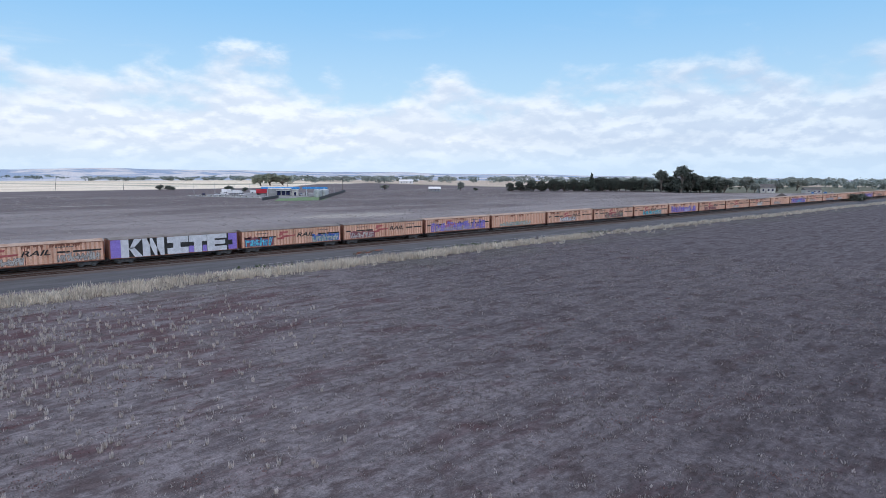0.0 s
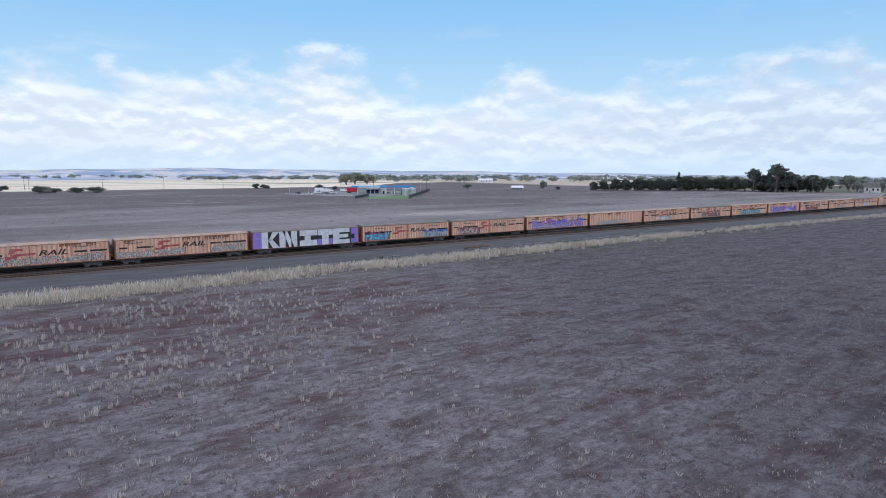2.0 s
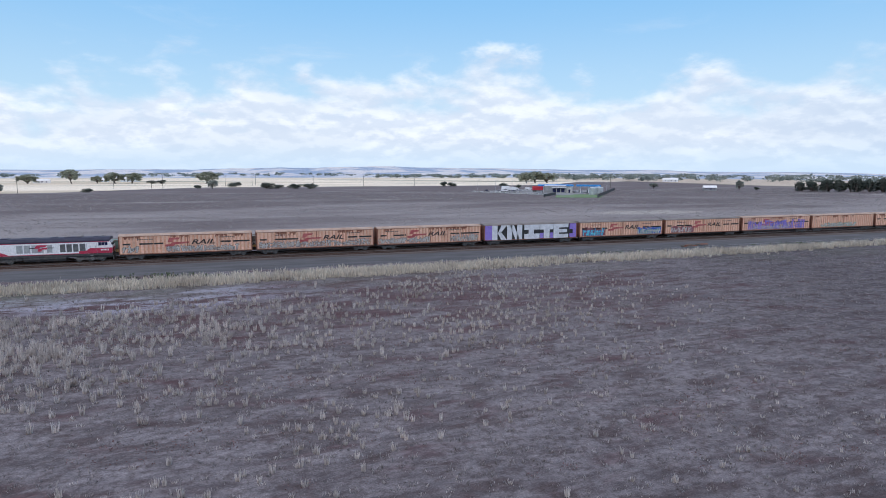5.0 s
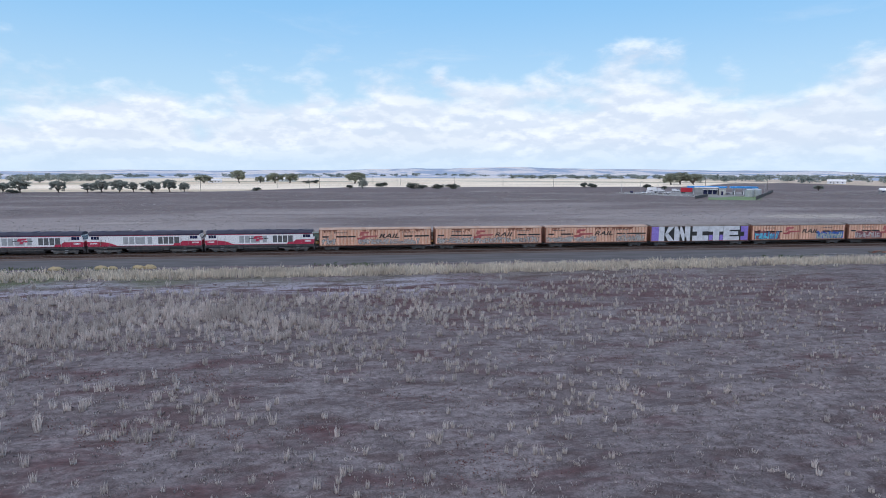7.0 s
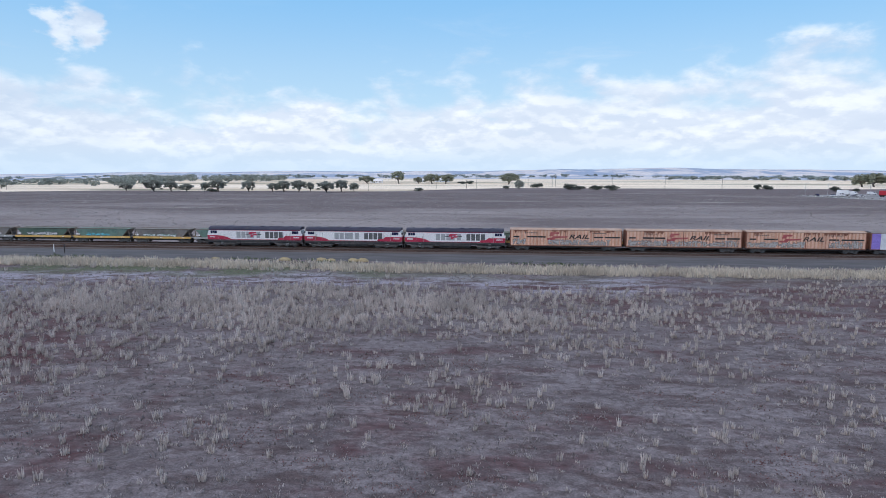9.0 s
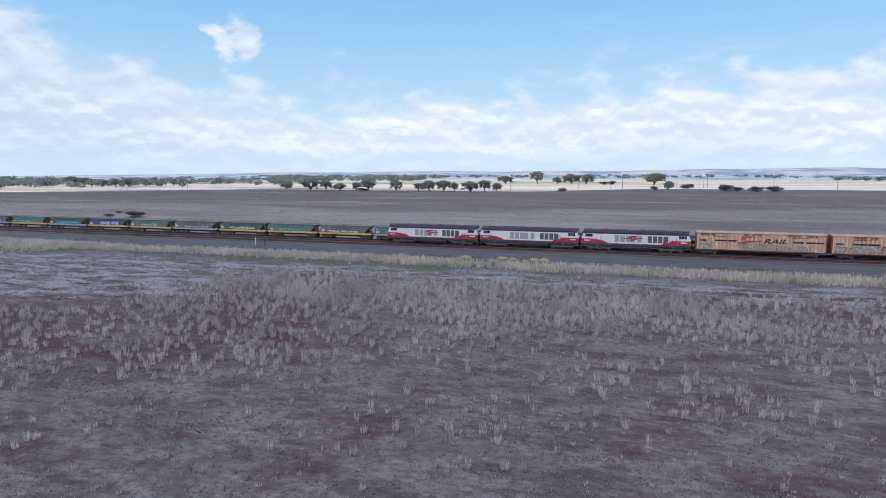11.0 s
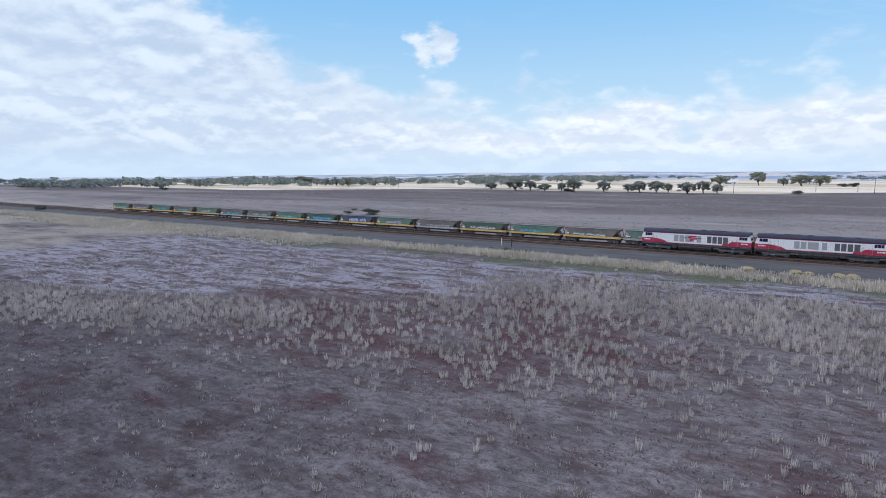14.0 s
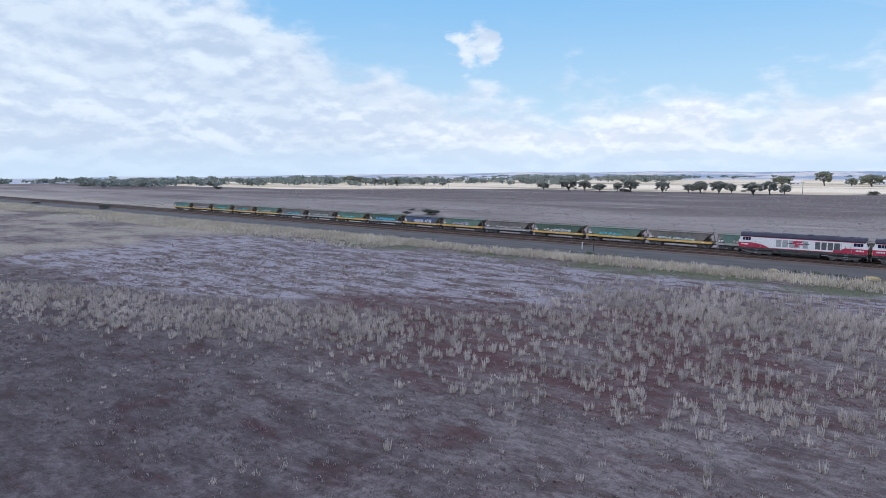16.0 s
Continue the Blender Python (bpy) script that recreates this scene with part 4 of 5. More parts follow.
models = {}  # one of each paint and sill, then copies
rnd = random.Random(3)
tone_names = ("faded green", "grimy grey", "dull blue", "dark green")
for i in range(30):
    x = -318 + HP * (i + 0.5)
    tone = (0, 1, 0, 1, 0, 1, 1, 0, 3, 2, 0, 1, 3, 0, 1)[i % 15]
    sill = SILLG if i in (5, 6, 8, 11, 15, 20) else SILL
    at = pose(x, TRACKS[2], TOP)
    if (tone, sill.name) in models:
        h = copy_thing(models[(tone, sill.name)], at)
    else:
        h = hopper(HOPS[tone], sill)
        h.matrix_basis = at
        models[(tone, sill.name)] = h
    h["label"] = tone_names[tone] + " grain hopper wagon with a " + ("grey" if sill is SILLG else "yellow") + " side sill and graffiti"
for i, h in enumerate([o for o in scene.objects if o.name.startswith("hopper_wagon")]):
    a = rnd.uniform(-4.3, -2.5)
    graffiti(h, 200 + i, a, rnd.uniform(1.5, 4.3), 1.5, rnd.uniform(1.95, 2.5), rnd.choice((WASH, WASH, SILVER, CYAN)), rnd.choice((BOGIE, BLUE, AQUA, BLACK)), y=-1.41)


# ---- trees ----
def leaf_cloud(rng, clumps, per, size):
    """Small leaf-spray quads scattered through ellipsoid clumps; thinner towards the middle."""
    vs = []
    for cx, cy, cz, rx, ry, rz in clumps:
        d = rng.normal(size=(per, 3))
        d /= np.linalg.norm(d, axis=1)[:, None]
        r = rng.uniform(0.35, 1.0, per) ** 0.6
        r *= rng.uniform(0.75, 1.12, per)
        c = np.array([cx, cy, cz]) + d * r[:, None] * np.array([rx, ry, rz])
        a = rng.normal(size=(per, 3))
        a /= np.linalg.norm(a, axis=1)[:, None]
        b = np.cross(a, rng.normal(size=(per, 3)))
        b /= np.linalg.norm(b, axis=1)[:, None]
        s = size * rng.uniform(0.6, 1.4, per)[:, None]
        vs.append(np.stack([c - a * s, c + b * s * 0.55, c + a * s, c - b * s * 0.55], 1))
    v = np.concatenate(vs)
    return v.reshape(-1, 3), np.arange(len(v) * 4).reshape(-1, 4)


def tree(kind, seed):
    """A unit-height tree 1 wide: tapered trunk with limbs, and a crown of leaf clumps with gaps."""
    rng = np.random.default_rng(seed)
    t = new("tree")
    bm = B()
    clumps = []
    if kind == "pine":
        rod(bm, (0, 0, -0.02), (0, 0, 0.95), 0.035, 0.008, 7)
        for k in range(13):
            f = k / 12
            z = 0.16 + 0.78 * f
            r = 0.36 * (1 - f) ** 0.7 + 0.05
            a = k * 2.4
            rod(bm, (0, 0, z - 0.04), (0.7 * r * math.cos(a), 0.7 * r * math.sin(a), z), 0.012, 0.005, 4)
            clumps.append((0.45 * r * math.cos(a), 0.45 * r * math.sin(a), z, r * 0.8, r * 0.8, 0.085))
    elif kind == "bush":
        rod(bm, (0, 0, -0.03), (0, 0, 0.45), 0.05, 0.02, 6)
        for k in range(11):
            a, r = k * 2.4, 0.30 * math.sqrt(rng.uniform(0, 1))
            p = (r * math.cos(a), r * math.sin(a), rng.uniform(0.22, 0.72) * (1 - 0.6 * r))
            rod(bm, (0, 0, 0.1), p, 0.02, 0.008, 4)
            clumps.append((*p, rng.uniform(0.14, 0.24), rng.uniform(0.14, 0.24), rng.uniform(0.15, 0.27)))
    else:
        tall = kind == "tall"
        # a low fork, several rising limbs and a flat-bottomed dome of small clumps with sky between them
        lean = rng.uniform(-0.06, 0.06, 2)
        fork = rng.uniform(0.34, 0.42) if tall else rng.uniform(0.10, 0.24)
        dome = rng.uniform(0.9, 1.5)
        rod(bm, (0, 0, -0.03), (lean[0], lean[1], fork), 0.040, 0.028, 7)
        for k in range(int(rng.integers(13, 18))):
            a = k * 2.4 + rng.uniform(-0.3, 0.3)
            r = (0.34 if tall else 0.43) * math.sqrt((k + 0.4) / 17)
            tip = (r * math.cos(a) + lean[0], r * math.sin(a) + lean[1], 0.90 - dome * r * r * 1.2 + rng.uniform(-0.10, 0.04))
            mid = (tip[0] * 0.45 + lean[0] * 0.5, tip[1] * 0.45 + lean[1] * 0.5, fork + (tip[2] - fork) * 0.52)
            rod(bm, (lean[0], lean[1], fork - 0.03), mid, 0.018, 0.012, 5)
            rod(bm, mid, tip, 0.012, 0.004, 5)
            clumps.append((*tip, rng.uniform(0.09, 0.15), rng.uniform(0.09, 0.15), rng.uniform(0.055, 0.095)))
            clumps.append((tip[0] * 0.85, tip[1] * 0.85, tip[2] - rng.uniform(0.08, 0.17), rng.uniform(0.07, 0.12), rng.uniform(0.07, 0.12), rng.uniform(0.05, 0.08)))
            for drop in (0.12,) if tall else (0.16, 0.28, 0.38):  # foliage hanging at the sides, uneven
                if r > 0.20 and rng.random() < 0.72:
                    q = rng.uniform(0.85, 1.06)
                    clumps.append((tip[0] * q, tip[1] * q, max(0.2, tip[2] - drop * rng.uniform(0.8, 1.2)), rng.uniform(0.06, 0.11), rng.uniform(0.06, 0.11), rng.uniform(0.05, 0.08)))
    part("trunk", bm, BARK, t)
    mat = {"gum": LEAF, "pale": LEAFP, "pine": LEAFD, "bush": LEAFK, "dark": LEAFK, "tall": LEAFK}[kind]
    v, f = leaf_cloud(rng, clumps, {"tall": 48, "gum": 85, "dark": 95, "pale": 85, "pine": 140, "bush": 230}[kind], 0.032)
    crown = new("crown", bulk("crown", v, f, mat))
    crown.parent = t
    return t


MODELS = {k: [(k, s) for s in range(n)] for k, n in (("gum", 5), ("tall", 2), ("dark", 4), ("pale", 4), ("pine", 2), ("bush", 3))}
made_trees = {}
LABELS = {"tall": "tall gum tree with a bare trunk and flat crown", "dark": "dark green spreading tree in a farm windbreak", "gum": "dark green gum tree with a forked trunk and open crown", "pale": "grey-green gum tree with a pale airy crown", "pine": "dark conical pine tree in a windbreak", "bush": "dense dark green bush in dry grass"}


def plant(kind, x, y, h, w, seed, group=""):
    grow = {"bush": (1.3, 1.12), "pale": (1.3, 1.08)}.get(kind, (1.0, 1.0))
    w, h = w * grow[0], h * grow[1]
    key = MODELS[kind][seed % len(MODELS[kind])]
    m = pose(x, y, 0, 0, 0, (seed * 77) % 360) @ Matrix.Diagonal((w, w, h, 1))
    if key not in made_trees:
        t = tree(key[0], key[1] + 11)
        t.matrix_basis = m
        made_trees[key] = t
    else:
        src = made_trees[key]
        old = src.matrix_basis.copy()
        src.matrix_basis = Matrix.Identity(4)
        t = copy_thing(src, m)
        src.matrix_basis = old
    if kind == "bush":
        t.name = "bush"
    tagged(t, LABELS[kind], "bush" if kind == "bush" else "tree", group)
    return t


ROW_WEST = [(-324.9, 430.7, 6.4, 10.3), (-297.7, 422, 9.6, 13.7), (-286, 424.6, 8.3, 10.6), (-274.3, 425, 6.3, 11.2), (-261.2, 425, 7, 7.4), (-250.2, 425, 9.4, 11.7), (-227.5, 426, 8.6, 10.1), (-210, 426.5, 6.7, 8.5),
            (-204.3, 433.9, 8.6, 12.9), (-191.3, 427, 8.7, 11.9), (-184.3, 434, 7.1, 6.4), (-167.4, 418, 8.5, 13.5), (-161.5, 435, 9.1, 11.2), (-155, 446, 6.7, 8.6)]
for i, (x, y, h, w) in enumerate(ROW_WEST):
    plant("gum", x, y, h, w * 1.15, i, "gum trees along the paddock edge")
MID = [("bush", -254, 422, 3.4, 6.6), ("bush", -107.5, 455.6, 2.9, 6.4), ("pale", -200, 693, 8.7, 15.3), ("pale", -164, 695, 13.7, 13), ("pale", -126, 697, 10.8, 17), ("pale", -111, 699, 10.2, 17), ("pale", -142, 696, 7.6, 9),
       ("bush", -91, 681, 3.6, 9), ("bush", -82, 682, 4.2, 10), ("pale", -40, 675, 11.6, 18.6), ("gum", -31.6, 502, 7.7, 9.3), ("bush", -42.4, 506, 3.4, 4.7), ("bush", -14.3, 555, 5.1, 10.3), ("bush", 7.8, 493, 5.7, 9.2), ("bush", 16.2, 494, 3.8, 6.9),
       ("bush", 29.2, 494, 4.9, 10.8), ("bush", 40, 490, 4.7, 9.2), ("bush", 161.4, 520, 5, 6.5), ("bush", 168.5, 520, 4.7, 7.5)]
for i, (k, x, y, h, w) in enumerate(MID):
    plant(k, x, y, h, w * 1.1, i + 3)
MID_EAST = [("bush", 201, 480, 4.5, 7.2), ("bush", 204, 457, 3.5, 3.8), ("pale", 290, 612, 11.5, 17), ("pale", 304, 618, 12.4, 18), ("pale", 318, 616, 11.0, 17), ("gum", 348.6, 371.4, 8.1, 6.5), ("gum", 311, 424, 4.6, 9), ("bush", 361, 367, 3, 4),
            ("gum", 516, 214, 12.8, 12.8), ("gum", 507, 204.5, 8, 8.8), ("gum", 537, 199.4, 8.4, 10.5), ("gum", 593, 204, 10.6, 17), ("bush", 407, 108, 5.0, 9), ("bush", 413, 110, 4.0, 8)]
for i, (k, x, y, h, w) in enumerate(MID_EAST):
    plant(k, x, y, h, w * 1.1, i + 1)
BELT = [(372, 338, 7.4), (378, 334, 8.5), (386.5, 328, 9.7), (392, 324, 9.1), (402, 317.6, 10.5), (408, 313, 9.6), (415.4, 308, 10.4), (421, 304, 9.8), (427, 300, 14.8), (435, 295, 10.6), (440, 291, 11), (444.7, 288, 11.9), (454.6, 281, 11.5), (457.8, 270.6, 11.7),
        (456.5, 255, 16.3), (464, 252, 12), (457, 239, 19.4), (474.7, 242.6, 12.7), (476.7, 233, 11.7), (479.6, 223.6, 13.3), (470, 248, 11)]
for i, (x, y, h) in enumerate(BELT):
    plant("pine" if i == 8 else "tall" if h > 15 else "dark", x, y, h * (1.12 if h > 15 else 1), h * (0.55 if i == 8 else 0.95 if h > 15 else 1.05), i, "dark belt of trees beyond the line")
    plant("dark", x + 9, y - 3, h * 0.82, h * 1.1, i + 2, "dark belt of trees beyond the line")
    plant("bush", x + 5, y + 3, h * 0.62, h * 1.0, i, "understorey of the tree belt")
FAR_WEST = [("bush", -763, 258, 4.5, 8), ("bush", -758, 262, 3.6, 7), ("bush", -753, 265, 4.9, 8), ("bush", -745, 271, 4.8, 10), ("bush", -737, 277, 5.5, 9), ("bush", -732, 280, 3.9, 8), ("bush", -727, 283, 3.2, 8), ("bush", -716, 291, 5.4, 12), ("bush", -726, 302, 3.5, 6),
            ("bush", -562, 287, 2.9, 6.1), ("bush", -351.8, 103.8, 2.3, 4.1), ("bush", -423, 102, 1.1, 3.3), ("bush", -230.6, 160, 1.2, 2.8), ("bush", -241, 175, 0.9, 2), ("bush", -220, 160.5, 2.4, 6.5)]
for i, (k, x, y, h, w) in enumerate(FAR_WEST):
    plant(k, x, y, h, w * 1.15, i)
WEST_WOOD = [(-550, 453, 7.5, 10), (-535, 451, 8, 12), (-520, 452, 8.2, 14), (-507, 455, 8.3, 15), (-490, 476, 7.2, 10), (-460, 470, 4.7, 7.5), (-574, 452, 9.8, 14), (-560, 455, 9.4, 14)]
for i, (x, y, h, w) in enumerate(WEST_WOOD):
    plant("gum" if i % 3 else "pale", x, y, h, w * 1.1, i)


def woodland(name, seed, spots, label, material, size=1.2, per=26):
    """Far woods nobody could count: many leaf clumps over short trunks, joined."""
    rng = np.random.default_rng(seed)
    cl = []
    for x, y, h, w in spots:
        for k in range(4):
            cl.append((x + rng.uniform(-.35, .35) * w, y + rng.uniform(-.35, .35) * w, float(terrain(np.float64(x), np.float64(y))) + h * rng.uniform(0.35, 0.8), w * 0.32, w * 0.32, h * 0.24))
    v, f = leaf_cloud(rng, cl, per, size)
    ob = new(name, bulk(name, v, f, material))
    return tagged(ob, label, "woodland", kind="stuff")


def spread(seed, n, a0, a1, d0, d1, h0, h1, w):
    """Tree spots in a sector seen from the middle of the walk."""
    r = random.Random(seed)
    out = []
    for _ in range(n):
        a, d = radians(r.uniform(a0, a1)), r.uniform(d0, d1)
        out.append((-37 + d * math.sin(a), -8 + d * math.cos(a), r.uniform(h0, h1), w * r.uniform(0.7, 1.3)))
    return out


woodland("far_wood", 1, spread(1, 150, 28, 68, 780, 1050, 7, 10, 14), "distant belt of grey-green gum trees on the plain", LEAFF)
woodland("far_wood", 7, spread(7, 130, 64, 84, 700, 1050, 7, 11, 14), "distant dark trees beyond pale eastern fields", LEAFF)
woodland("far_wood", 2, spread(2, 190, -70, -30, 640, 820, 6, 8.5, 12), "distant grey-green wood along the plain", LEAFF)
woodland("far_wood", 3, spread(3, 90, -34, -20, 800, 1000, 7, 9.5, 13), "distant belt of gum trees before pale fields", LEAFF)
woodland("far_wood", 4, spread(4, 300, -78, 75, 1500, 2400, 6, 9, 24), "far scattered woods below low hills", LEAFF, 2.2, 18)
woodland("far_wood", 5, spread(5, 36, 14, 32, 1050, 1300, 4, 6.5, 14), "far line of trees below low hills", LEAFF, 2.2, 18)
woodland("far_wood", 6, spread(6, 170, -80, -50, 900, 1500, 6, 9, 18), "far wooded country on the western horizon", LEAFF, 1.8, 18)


# ---- grass and scrub ----
def field_noise(x, y, s, k):
    return 0.5 + 0.25 * np.sin(x / s + 1.7 * np.sin(y / (s * 0.8) + k)) + 0.25 * np.sin(y / (s * 0.7) + 1.9 * np.sin(x / (s * 1.3) + 2 * k))


def scatter(rng, n, x0, x1, y0, y1, density):
    x, y = rng.uniform(x0, x1, n), rng.uniform(y0, y1, n)
    keep = rng.uniform(0, 1, n) < density(x, y)
    return x[keep], y[keep]


def meadow(name, label, rng, x, y, h, spread_, count, width, material, lean=0.35, straight=False):
    z = terrain(x, y)
    v, f = blades(rng, x, y, z, h, spread_, count, width, lean, straight)
    return tagged(new(name, bulk(name, v, f, material)), label, "grass", kind="stuff")


rng = np.random.default_rng(21)
x, y = scatter(rng, 56000, -560, 470, 85.0, 94.6, lambda x, y: np.clip(1.3 - np.abs(y - 89.5 - 0.8 * np.sin(x / 23) - 3.0 * np.clip((x - 40) / 70, 0, 1)) / np.interp(x, [40, 110], [3.5, 2.4]), 0.01, 1) * (0.45 + 0.55 * (field_noise(x, y, 9, 1) > 0.3)) * np.where((x > -330) & (x < 130), 1, 0.45))
meadow("dry_grass_strip", "tall straw-coloured grass along the railway fence line", rng, x, y, rng.uniform(0.5, 1.05, len(x)), np.full(len(x), 0.7), 12, 0.040, DRY, 0.3)

x, y = scatter(rng, 16000, -430, -165, 76, 95.5, lambda x, y: np.clip(field_noise(x * 0.5, y, 9, 6) * 1.6 - 0.35, 0, 1) * np.clip((y - 74 + np.clip((-190 - x) / 12, 0, 14)) / 14, 0, 1))
meadow("verge_grass", "broad pale grass verge west of the salt pan", rng, x, y, rng.uniform(0.35, 0.85, len(x)), np.full(len(x), 0.9), 14, 0.045, DRY, 0.35)


def oval(x, y, cx, cy, rx, ry):
    return np.clip(1.45 - np.hypot((x - cx) / rx, (y - cy) / ry) ** 2, 0, 1)


def tuft_density(x, y):
    """Tussocks to the square metre: two dense belts, a looser red ground between them, strays elsewhere."""
    clump = field_noise(x, y, 5, 3)
    belt = oval(x, y, -66, 60, 42, 12) * (0.35 + 0.9 * field_noise(x, y, 4, 1))
    bank = np.clip(1.5 - np.abs(y - 21 - 0.33 * (x + 145) - 2 * np.sin(x / 7)) / 6.5, 0, 1) * np.clip((x + 195) / 15, 0, 1) * np.clip((-108 - x) / 12, 0, 1)
    loose = oval(x, y, -100, 42, 30, 20) * 0.42 * (0.3 + clump)
    strays = 0.20 * np.clip((y - 8) / 30, 0.06, 1) * np.clip((30 - x) / 40, 0, 1) * (0.2 + clump ** 2 * 1.4)
    small = oval(x, y, -2, 64, 34, 20) * 0.45 * (0.2 + field_noise(x, y, 5, 8))
    d = np.maximum.reduce([2.2 * belt, 2.0 * bank, loose * 2.0, strays * 2.3, small * 1.7])
    hollow = (x < -112) & (y > 30 + 0.38 * (x + 145)) & (y < 84)
    pan = (y > 75) & (y < 85) & (x < -5)
    return np.where(hollow & (bank < 0.4) | pan, d * 0.04, d) / 2.5


x, y = scatter(rng, 64000, -210, 95, 2, 86, tuft_density)
east = np.interp(x, [-50, 0, 30], [1, 0.62, 0.45])
meadow("tussock_grass", "bleached tussocks scattered over the grey paddock", rng, x, y, rng.uniform(0.50, 1.0, len(x)) * east * np.interp(y, [15, 50], [0.75, 1.1]), rng.uniform(0.24, 0.48, len(x)) * east, 44, 0.026, TUFT, 0.22, True)
x, y = scatter(rng, 9000, -190, 20, 2, 60, lambda x, y: 0.25 * (field_noise(x, y, 4, 5) > 0.45))
meadow("short_tuft_grass", "low pale regrowth between the tussocks", rng, x, y, rng.uniform(0.12, 0.32, len(x)), rng.uniform(0.2, 0.45, len(x)), 22, 0.022, TUFT, 0.6, True)
x, y = scatter(rng, 60000, -190, 110, 3, 84, lambda x, y: np.clip(field_noise(x * 0.6, y * 1.4, 3, 7) - 0.5, 0, 1) * 0.8 * np.clip((70 - x) / 90, 0.15, 1))
meadow("saltbush_mat", "low maroon saltbush mats on the paddock floor", rng, x, y, rng.uniform(0.04, 0.10, len(x)), rng.uniform(0.7, 1.6, len(x)), 16, 0.05, MAROON, 1.1)
x, y = scatter(rng, 80000, -190, 120, 0, 86, lambda x, y: 0.25 + 0.7 * field_noise(x, y, 4, 9) * np.clip(70 / (y + 20), 0.4, 1))
meadow("stubble", "short grey stubble and litter on bare silt", rng, x, y, rng.uniform(0.05, 0.22, len(x)), rng.uniform(0.2, 0.7, len(x)), 7, 0.035, STUB, 0.8)
x, y = scatter(rng, 90000, -480, 420, 123, 420, lambda x, y: 0.25 + 0.7 * field_noise(x, y, 22, 5))
meadow("far_scrub", "low dry scrub over the paddock beyond the tracks", rng, x, y, rng.uniform(0.06, 0.26, len(x)), rng.uniform(1.0, 2.6, len(x)), 6, 0.12, SCRUB, 1.1)
x, y = scatter(rng, 2600, -300, 200, 93, 98.5, lambda x, y: (field_noise(x, y, 7, 2) > 0.76) * 0.6)
meadow("green_weeds", "green weeds at the foot of the gravel", rng, x, y, rng.uniform(0.2, 0.6, len(x)), rng.uniform(0.4, 0.8, len(x)), 14, 0.04, GREENW, 0.5)


# ---- roadhouse beyond the line ----
CREAM = surface("pale_render_wall", (0.50, 0.49, 0.47), (0.60, 0.59, 0.57), 0.3, 0.8)
GREYW = surface("grey_cladding", (0.25, 0.25, 0.255), (0.33, 0.33, 0.335), 0.3, 0.7)
BLUEF = surface("bright_blue_fascia", (0.03, 0.26, 0.68), (0.05, 0.34, 0.78), 0.3, 0.45)
REDT = surface("bright_red_curtain", (0.52, 0.02, 0.04), (0.62, 0.04, 0.06), 0.3, 0.5)
TANK = surface("galvanised_tank", (0.48, 0.49, 0.51), (0.60, 0.61, 0.63), 0.5, 0.4, 0.5)
LAWN = surface("mown_lawn", (0.115, 0.20, 0.085), (0.165, 0.26, 0.115), 0.08, 0.95, 0, 0.3)
PAD = surface("pale_concrete_yard", (0.20, 0.20, 0.21), (0.28, 0.28, 0.29), 0.05, 0.9)
DARKF = surface("charcoal_fence", (0.045, 0.045, 0.05), (0.075, 0.075, 0.08), 0.5, 0.7)
TIMBER = surface("weathered_pole_timber", (0.10, 0.085, 0.075), (0.17, 0.15, 0.135), 0.8, 0.9)
TILE = surface("dark_house_roof", (0.09, 0.085, 0.085), (0.14, 0.13, 0.13), 0.4, 0.8)
TYRE = surface("tyre_rubber", (0.018, 0.018, 0.018), (0.03, 0.03, 0.03), 2, 0.9)
SITE = pose(186, 369, 0, 0, 0, -28)


def on_site(u, v, turn=0):
    return SITE @ pose(u, v, 0, 0, 0, turn)


def sheet(name, corners, z, thick, material, label):
    bm = B()
    prism_pts = [(x, y) for x, y in corners]
    lo = [bm.verts.new((x, y, z - thick)) for x, y in prism_pts]
    hi = [bm.verts.new((x, y, z)) for x, y in prism_pts]
    bm.faces.new(lo), bm.faces.new(hi)
    for i in range(len(lo)):
        j = (i + 1) % len(lo)
        bm.faces.new((lo[i], lo[j], hi[j], hi[i]))
    return tagged(new(name, mesh_of(name, bm, material)), label, "pavement", kind="structure")


sheet("pavement", [(137, 398), (150, 358), (170, 326), (205, 352), (236, 398), (190, 430)], 0.10, 0.3, PAD, "pale concrete truck yard of a roadhouse")
sheet("lawn", [(152, 305), (176, 296.5), (206, 337), (173, 340)], 0.08, 0.25, LAWN, "mown green lawn beside the roadhouse")


def canopy(u, v, length, depth, height):
    c = new("fuel_canopy")
    deck = part("deck", box(B(), -length / 2, length / 2, -depth / 2, depth / 2, height - 0.55, height, 0.05), WHITE, c)
    for s in (-1, 1):
        part("fascia", box(B(), -length / 2 - 0.1, length / 2 + 0.1, s * depth / 2 - 0.08, s * depth / 2 + 0.08, height - 0.80, height + 0.20), BLUEF, deck, "bright blue fascia")
        part("end_fascia", box(B(), s * length / 2 - 0.08, s * length / 2 + 0.08, -depth / 2 + 0.1, depth / 2 - 0.1, height - 0.80, height + 0.20), BLUEF, deck, "bright blue fascia")
        for k in (-0.34, 0.0, 0.34):
            part("column", box(B(), k * length - 0.35, k * length + 0.35, s * depth * 0.28 - 0.3, s * depth * 0.28 + 0.3, 0, height - 0.5, 0.03), WHITE, c)
    for k in (-0.34, 0.0, 0.34):
        part("fuel_pump", box(B(), k * length - 0.9, k * length + 0.9, -0.35, 0.35, 0.1, 1.9, 0.08), GREYW, c)
    c.matrix_basis = on_site(u, v)
    return tagged(c, "flat service-station canopy with a blue fascia on white columns", "canopy", "fuel canopies")


